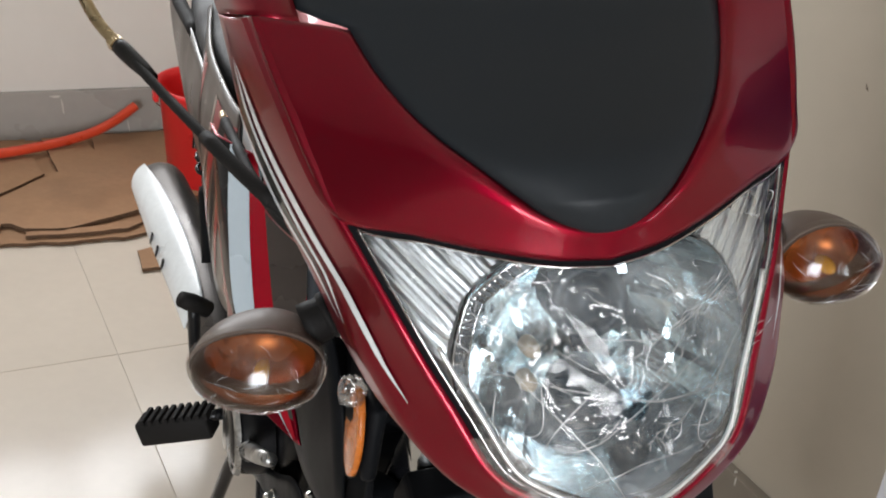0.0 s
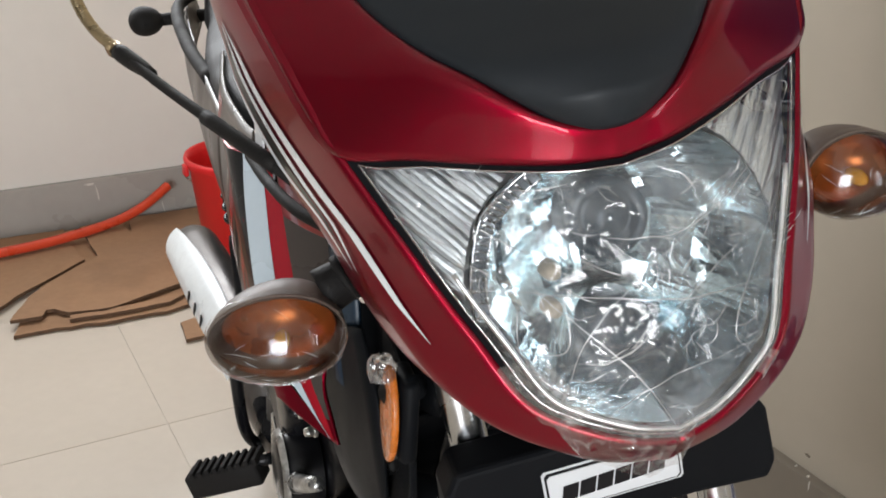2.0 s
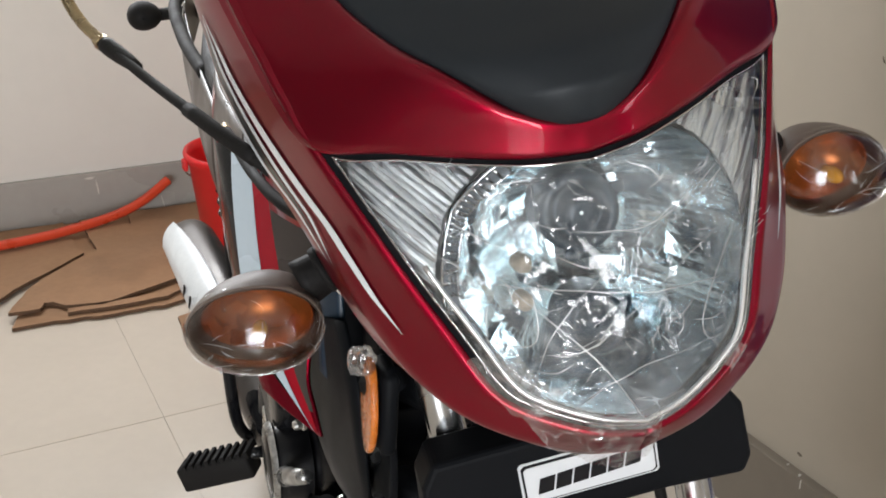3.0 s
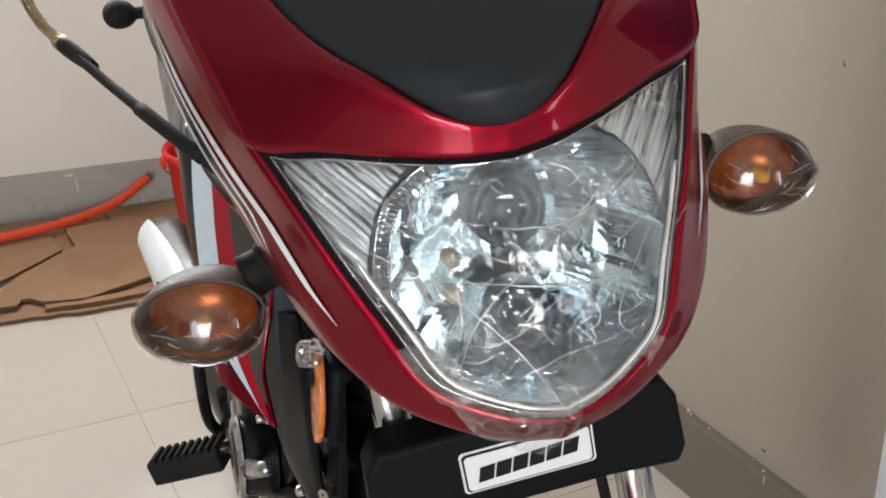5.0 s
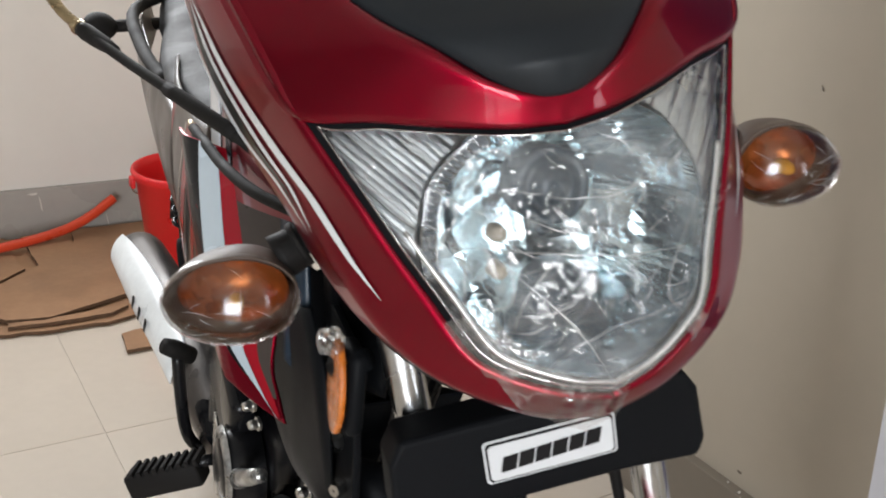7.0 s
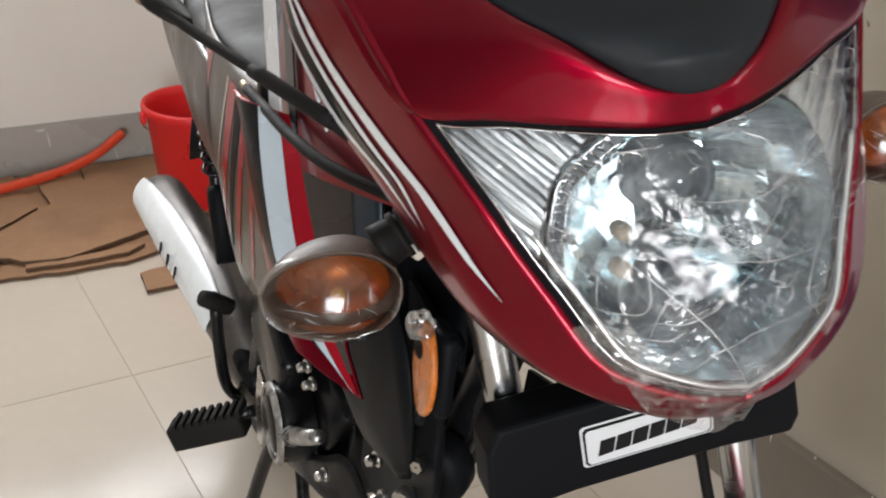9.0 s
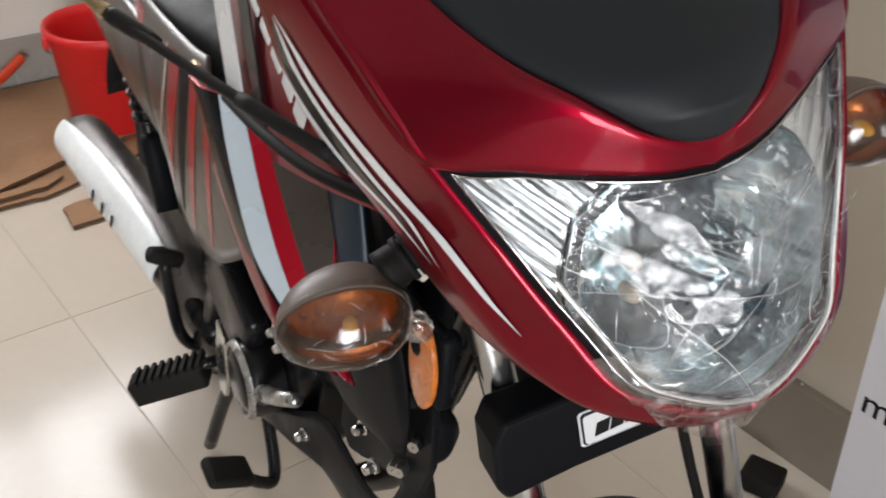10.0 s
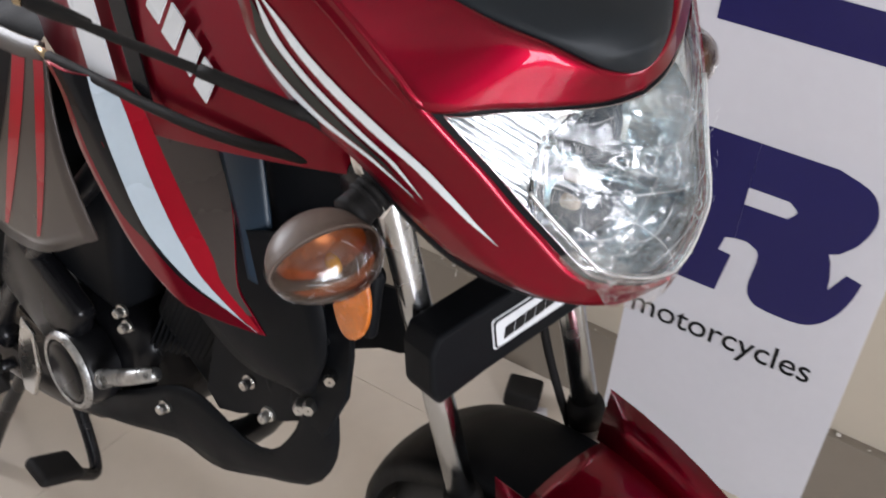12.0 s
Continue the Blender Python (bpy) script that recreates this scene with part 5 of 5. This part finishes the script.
def rear_body():
    left = [(-0.105, 0.86, 0.78), (-0.122, 0.72, 0.70), (-0.132, 0.617, 0.640), (-0.134, 0.531, 0.595), (-0.132, 0.43, 0.606), (-0.126, 0.323, 0.672)]
    right = [(-0.108, 0.84, 0.832), (-0.126, 0.70, 0.836), (-0.134, 0.60, 0.840), (-0.136, 0.50, 0.846), (-0.136, 0.42, 0.852), (-0.134, 0.375, 0.858)]
    rows = side_sheet(left, right, 24, 12, 0.010)
    base = flank("side_panel", rows, BROWN_GREY, bike, "dark grey side panel with red graphics")
    # slanting stripes from the seat down to the lower edge
    for i0, i1, mat, label in ((22.2, 24.0, RED_FLAT, "dark red stripe"), (18.9, 20.9, RED_FLAT, "red stripe"), (16.8, 18.9, BLACK, "dark grey stripe"), (14.4, 16.8, RED_FLAT, "red stripe"), (13.9, 14.4, BEIGE_DECAL, "pale stripe"), (6.0, 9.0, RED_FLAT, "broad red stripe")):
        strip = []
        for k in range(1, 12):
            seg = []
            for j in range(4):
                f = k / 12
                i = min(23.99, i0 + (i1 - i0) * j / 3 - 5.0 * (1 - f) ** 1.5 + (0.9 * (i1 - i0) * (1 - f)) * (1 - j / 3))
                n = int(max(i, 0))
                seg.append(rows[n][k].lerp(rows[n + 1][k], max(i, 0) - n) + Vector((-0.0021, 0, 0)))
            strip.append(seg)
        for sx in (1, -1):
            part("side_graphic", grid([[Vector((sx * p.x, p.y, p.z)) for p in r] for r in strip]), mat, base, label, BODY)
    rows = []
    for i in range(19):
        f = i / 18
        y = 0.44 + 0.78 * f
        half = 0.105 + 0.03 * math.sin(math.pi * min(1, f * 1.2)) - 0.03 * max(0, f - 0.7)
        top = 0.865 - 0.03 * math.sin(math.pi * f * 0.9) + 0.05 * max(0, f - 0.5)
        rows.append([Vector((-half * math.cos(a), y, 0.80 + (top - 0.80) * abs(math.sin(a)) ** 0.5)) for a in [math.pi * k / 14 for k in range(15)]])
    part("seat", grid(rows), SEAT, bike, "black vinyl dual seat", BODY)
    for sx in (-1, 1):
        top, low = Vector((sx * 0.102, 0.965, 0.71)), Vector((sx * 0.100, 0.815, 0.452))
        shock = part("shock_absorber", tube([top, low], 0.011, 14), GLOSS_BLACK, bike, "black rear shock with coil spring", BODY)
        coil = []
        for k in range(9 * 12 + 1):
            a = 2 * math.pi * k / 12
            coil.append(top.lerp(low, 0.04 + 0.52 * k / 108) + Vector((0.0165 * math.cos(a), 0.0165 * math.sin(a), 0)))
        part("spring", tube(coil, 0.0038, 6), GLOSS_BLACK, shock, "black coil spring", BODY)
        part("shock_body", tube([top.lerp(low, 0.62), top.lerp(low, 0.66), low], [0.015, 0.017, 0.016], 16), BLACK, shock, "black damper body", BODY)
        part("swing_arm", tube([(sx * 0.095, 0.62, 0.36), (sx * 0.11, 1.05, 0.30)], 0.017, 12), GLOSS_BLACK, bike, "black swing arm", BODY)
        part("grab_rail", tube(smooth([(sx * 0.13, 0.80, 0.80), (sx * 0.145, 0.98, 0.815), (sx * 0.14, 1.16, 0.84), (sx * 0.07, 1.24, 0.86)], 16), 0.010, 12), RUBBER, bike, "black tubular grab rail", BODY)
    part("battery_box", block(0.17, 0.26, 0.20, (0, 0.50, 0.63), None, 0.015), BLACK, bike, "black box behind the side panels", BODY)
    low = [(-0.128, 0.62, 0.650), (-0.130, 0.88, 0.662), (-0.124, 1.18, 0.725), (-0.085, 1.36, 0.785)]
    high = [(-0.136, 0.62, 0.802), (-0.136, 0.90, 0.812), (-0.126, 1.18, 0.832), (-0.085, 1.36, 0.845)]
    flank("tail_panel", side_sheet(low, high, 20, 8, 0.010), BROWN_GREY, bike, "dark grey tail panel")
    for sx in (-1, 1):
        m = Matrix.Translation((sx * 0.190, 1.33, 0.785))
        lamp = part("rear_indicator", egg(m, 0.030, 0.034, 0.026, front=(0.02, 0.98)), RUBBER, bike, "dark rounded rear turn indicator", BODY)
        part("indicator_stem", tube([(sx * 0.165, 1.335, 0.785), (sx * 0.08, 1.34, 0.79)], 0.011, 12), RUBBER, lamp, "black rubber stem", BODY)
    ax = Matrix.Translation((0, 1.06, 0.297)) @ along((1, 0, 0))
    wheel = part("rear_wheel", lathe([(0.235, -0.025), (0.262, -0.042), (0.285, -0.038), (0.294, -0.018), (0.297, 0.0), (0.294, 0.018), (0.285, 0.038), (0.262, 0.042), (0.235, 0.025)], 56, ax), TYRE, bike, "black rear tyre on a chrome rim", BODY)
    part("rim", lathe([(0.222, -0.025), (0.24, -0.026), (0.226, 0.0), (0.24, 0.026), (0.222, 0.025), (0.216, 0.0), (0.222, -0.025)], 56, ax), CHROME, wheel, "chrome rim", BODY)
    part("hub", lathe([(0.001, -0.07), (0.05, -0.06), (0.07, -0.04), (0.07, 0.04), (0.05, 0.06), (0.001, 0.07)], 28, ax), ALLOY, wheel, "alloy hub", BODY)
    rows = [[Vector((0.075 * x, 1.06 - 0.33 * math.cos(a), 0.297 + (0.33 - 0.02 * x * x) * math.sin(a))) for x in [k / 4 - 1 for k in range(9)]] for a in [math.radians(30 + 130 * i / 20) for i in range(21)]]
    part("rear_mudguard_hugger", grid(rows), BLACK, bike, "black rear mudguard", BODY, thick=0.003)


tank()
shroud()
engine()
controls()
exhaust()
rear_body()


# ---------------------------------------------------------------- things round the motorcycle
def bucket():
    x, y = 0.832, 2.575
    prof = [(0.002, 0.004), (0.105, 0.004), (0.108, 0.0), (0.112, 0.004), (0.140, 0.262), (0.150, 0.268), (0.153, 0.282), (0.150, 0.290), (0.143, 0.290), (0.137, 0.266), (0.107, 0.012), (0.002, 0.010)]
    ob = thing("bucket", x, y, 0.0, "bright red plastic bucket standing by the wall", "bucket")
    shell = part("shell", lathe(prof, 56), BUCKET, ob, "red plastic shell", pose(x, y, 0.0))
    for dx in (-1, 1):
        part("ear", block(0.012, 0.03, 0.03, (dx * 0.153, 0, 0.262), None, 0.004), BUCKET, shell, "red handle ear", pose(x, y, 0))
    part("bucket_handle", tube([(0.152 * math.cos(a), 0.13 * math.sin(a), 0.262 - 0.10 * math.sin(a)) for a in [math.pi * k / 24 for k in range(25)]], 0.0022, 8), STEEL, ob, "thin wire handle", pose(x, y, 0.0))


def hose():
    pts = smooth([(-1.3, 2.60, 0.026), (-0.7, 2.70, 0.026), (-0.2, 2.745, 0.030), (0.22, 2.775, 0.036), (0.38, 2.80, 0.038), (0.53, 2.84, 0.048), (0.62, 2.865, 0.072), (0.700, 2.89, 0.114)], 60)
    ob = part("hose", tube(pts, 0.0135, 16, caps=False), HOSE, None, "", Matrix())
    tagged(ob, "orange-red rubber hose curling up against the skirting", "hose")


def cardboard():
    def sheet(name, corners, z, label, seed, tear=0.02, steps=26):
        rnd = random.Random(seed)
        rim = []
        n = len(corners)
        for i in range(n):
            a, b = Vector(corners[i]), Vector(corners[(i + 1) % n])
            count = max(2, int((b - a).length / 0.028))
            side = Vector((-(b - a).y, (b - a).x)).normalized()
            off = 0
            for k in range(count):
                off = off * 0.5 + rnd.uniform(-tear, tear) * 0.6
                rim.append(a.lerp(b, k / count) + side * (off if k else 0))
        bm = bmesh.new()
        lo = [bm.verts.new((p.x, p.y, z + 0.003 * noise.noise(Vector((p.x * 4, p.y * 4, seed))))) for p in rim]
        hi = [bm.verts.new(v.co + Vector((0, 0, 0.009))) for v in lo]
        top = bm.faces.new(hi)
        bm.faces.new(lo[::-1])
        for i in range(len(lo)):
            f = bm.faces.new((lo[i], lo[(i + 1) % len(lo)], hi[(i + 1) % len(lo)], hi[i]))
            f.material_index = 1
        ob = part(name, bm, [CARD, CARD_EDGE], None, "", Matrix(), shade=False)
        tagged(ob, label, "cardboard", "flattened cardboard on the floor")

    sheet("cardboard_sheet", [(-0.9, 2.43), (0.125, 2.42), (0.220, 2.515), (0.414, 2.676), (0.40, 2.925), (-0.9, 2.925)], 0.010, "flattened brown cardboard sheet lying on the tiles", 3, 0.006)
    sheet("cardboard_sheet", [(0.192, 2.322), (0.318, 2.312), (0.42, 2.298), (0.535, 2.292), (0.74, 2.36), (0.98, 2.42), (1.0, 2.925), (0.36, 2.925), (0.30, 2.60)], 0.002, "flattened brown cardboard with torn dark front edge", 5, 0.008)
    sheet("cardboard_sheet", [(0.192, 2.372), (0.262, 2.366), (0.275, 2.395), (0.295, 2.392), (0.320, 2.362), (0.420, 2.346), (0.484, 2.368), (0.552, 2.390), (0.72, 2.45), (0.93, 2.47), (0.95, 2.91), (0.58, 2.91), (0.565, 2.80), (0.55, 2.91), (0.44, 2.90), (0.447, 2.668), (0.345, 2.585), (0.262, 2.505)], 0.017, "upper layer of brown cardboard with curled edges", 7, 0.004)
    sheet("cardboard_strip", [(0.318, 2.330), (0.425, 2.318), (0.55, 2.318), (0.60, 2.350), (0.46, 2.345), (0.40, 2.338), (0.322, 2.352)], 0.013, "torn strip of brown cardboard at the front edge", 8, 0.004)
    sheet("cardboard_scrap", [(0.54, 2.13), (0.66, 2.14), (0.68, 2.24), (0.55, 2.22)], 0.001, "small torn scrap of brown cardboard", 9, 0.008)


def banner():
    # a printed panel on two thin legs, facing the room, its top leaning a little to the room
    ob = thing("banner_stand", 0.88, 0.38, 0.0, "white printed banner on thin legs with navy graphics", "banner")
    lean = Vector((-0.10, 0, 1)).normalized()
    at = Vector((0.905, 0.545, 0.25))
    across = Vector((0, -1, 0))
    wide, high = 0.320, 1.25
    sheet = part("sheet", slab([(0.035, 0), (wide, 0), (wide, high), (0.035, high)], 0.003, at, across, lean), VINYL, ob, "white vinyl sheet", Matrix(), shade=False)
    face = across.cross(lean).normalized()
    face = face if face.x < 0 else -face

    def ink(outline, name, label, lift=0.0035):
        o = at + face * lift
        bm = bmesh.new()
        vs = [bm.verts.new(o + a * across + b * lean) for a, b in outline]
        bm.faces.new(vs)
        part(name, bm, NAVY, sheet, label, Matrix(), shade=False)

    def curve(*pts, n=24):
        return [(p.x, p.y) for p in smooth([(a, b, 0) for a, b in pts], n)]

    # the big mark: a heavy slab with a slot, a stem notch and a curled foot
    ink([(0.068, 0.524), (0.068, 0.478), (0.092, 0.478), (0.092, 0.360), (0.068, 0.360), (0.068, 0.314), (0.141, 0.314), (0.149, 0.371), (0.133, 0.372), (0.137, 0.392), (0.148, 0.395), (0.148, 0.524)], "mark_stem", "navy print")
    ink([(0.1482, 0.524), (0.1482, 0.466), (0.190, 0.466)] + curve((0.195, 0.466), (0.206, 0.456), (0.198, 0.444), n=6) + [(0.1482, 0.443), (0.1482, 0.395), (0.158, 0.396)]
        + curve((0.163, 0.396), (0.179, 0.384), (0.177, 0.341), (0.183, 0.322), (0.200, 0.313), (0.243, 0.313), (0.266, 0.324), (0.283, 0.348), (0.292, 0.376), (0.295, 0.397), n=28) + [(0.277, 0.401), (0.263, 0.373)]
        + curve((0.2615, 0.388), (0.257, 0.408), (0.252, 0.419), n=5) + curve((0.262, 0.424), (0.278, 0.444), (0.287, 0.472), (0.284, 0.494), (0.270, 0.512), (0.234, 0.524), n=16), "mark_bow", "navy print")
    ink([(0.068, 0.647), (0.068, 0.700), (0.31, 0.700), (0.31, 0.647)], "mark_bar", "navy print bar")
    ink([(0.068, 0.810), (0.068, 1.0), (0.31, 1.0), (0.31, 0.810)], "mark_bar", "navy print bar")
    text = bpy.data.curves.new("banner_word", "FONT")
    text.body, text.size, text.extrude = "motorcycles", 0.050, 0.0004
    word = new("banner_word", text)
    deps = bpy.context.evaluated_depsgraph_get()
    data = bpy.data.meshes.new_from_object(word.evaluated_get(deps))
    bpy.data.objects.remove(word)
    bm = bmesh.new()
    bm.from_mesh(data)
    width = max(v.co.x for v in bm.verts)
    k = 0.236 / width
    o = at + face * 0.0035 + across * 0.042 + lean * 0.2345
    m = Matrix((across * k, lean * k, face * 1.0)).transposed().to_4x4()
    m.translation = o
    bmesh.ops.transform(bm, matrix=m, verts=bm.verts[:])
    part("banner_word", bm, STICKER_INK, sheet, "dark printed word", Matrix(), shade=False)
    for y in (0.045, wide - 0.02):
        foot = at + across * y + Vector((0.012, 0, 0))
        part("leg", tube([foot + lean * high, foot, Vector((foot.x + 0.03, foot.y, 0.004))], 0.006, 10), BLACK, ob, "thin black leg", Matrix())


def rubber_wedge():
    ob = thing("rubber_wedge", 1.165, 0.735, 0.0, "small dark rubber wedge on the tiles by the wall", "wedge")
    part("wedge", block(0.060, 0.065, 0.034, (1.165, 0.738, 0.017), pose(0, 0, 0, 0, 0, 18), 0.006), RUBBER, ob, "", Matrix())
    part("tab", block(0.030, 0.026, 0.004, (1.150, 0.692, 0.002), pose(0, 0, 0, 0, 0, 30), 0.001), VINYL, ob, "white plastic tab", Matrix())


bucket()
hose()
rubber_wedge()
cardboard()
banner()


# ---------------------------------------------------------------- pieces: floor tiles, wall marks
floor_ob = bpy.data.objects["floor"]
WORLDS["floor"] = floor_ob.matrix_basis.copy()
TS, X0, Y0 = 0.60, 0.418, 1.82
tile_mesh = None
bm = block(TS - 0.0016, TS - 0.0016, 0.008, bevel=0.0006, segments=1)
tile_mesh = bpy.data.meshes.new("tile")
bm.to_mesh(tile_mesh)
bm.free()
tile_mesh.materials.append(TILE)
for i in range(-9, 6):
    for j in range(-9, 2):
        x0, x1 = X0 + i * TS, X0 + (i + 1) * TS
        if x0 > XR and Y0 + (j + 1) * TS > YE:
            continue
        ob = new("tile", tile_mesh)
        ob.parent = floor_ob
        ob.matrix_basis = WORLDS["floor"].inverted() @ pose((x0 + x1) / 2, Y0 + (j + 0.5) * TS, -0.004)


# plaster smears and scuffs on skirting and wall
def mark(parent, mat, outline, face, lift, at):
    bm = bmesh.new()
    to = (lambda a, b: (a, at - lift, b)) if face == "y" else (lambda a, b: (at - lift, a, b))
    bm.faces.new([bm.verts.new(to(a, b)) for a, b in outline])
    WORLDS[parent] = bpy.data.objects[parent].matrix_basis.copy()
    part("mark", bm, mat, bpy.data.objects[parent], "", Matrix(), shade=False)


def smear(parent, mat, y, z, w, h, face, at, seed, lean=0.0):
    rnd = random.Random(seed)
    pts = []
    for k in range(14):
        a = 2 * math.pi * k / 14
        r = rnd.uniform(0.65, 1.1)
        pts.append((y + w * r * math.cos(a) + lean * h * math.sin(a), z + h * r * math.sin(a)))
    mark(parent, mat, pts, face, 0.0008, at)


smear("baseboard_north", PLASTER, 0.488, 0.136, 0.016, 0.004, "y", YB - 0.016, 1)
smear("baseboard_north", PLASTER, 0.507, 0.106, 0.0022, 0.028, "y", YB - 0.016, 2, -0.1)
smear("baseboard_north", PLASTER, 0.690, 0.032, 0.0015, 0.024, "y", YB - 0.016, 3, -0.15)
smear("baseboard_north", PLASTER, -0.12, 0.075, 0.0016, 0.06, "y", YB - 0.016, 4)
smear("baseboard_east", PLASTER, 0.955, 0.142, 0.0015, 0.010, "x", XR - 0.022, 5)
smear("baseboard_east", PLASTER, 0.35, 0.075, 0.0018, 0.06, "x", XR - 0.022, 6)
smear("wall_east", MARK, 0.972, 0.831, 0.0022, 0.006, "x", XR, 7, 0.5)
smear("wall_east", MARK, 0.985, 0.176, 0.006, 0.0035, "x", XR, 8, 0.3)
smear("wall_east", MARK, 1.30, 0.60, 0.003, 0.002, "x", XR, 9)
crumbs = bmesh.new()
rnd = random.Random(12)
for k in range(14):
    s = rnd.uniform(0.0015, 0.005)
    block(s * 1.4, s, s, (XR - rnd.uniform(0.003, 0.020), rnd.uniform(0.1, 1.4), SK + s * 0.4), pose(0, 0, 0, rnd.uniform(0, 60), 0, rnd.uniform(0, 90)), bm=crumbs)
WORLDS["baseboard_east"] = bpy.data.objects["baseboard_east"].matrix_basis.copy()
part("crumb", crumbs, PLASTER, bpy.data.objects["baseboard_east"], "", Matrix(), shade=False)["kind"] = "stuff"
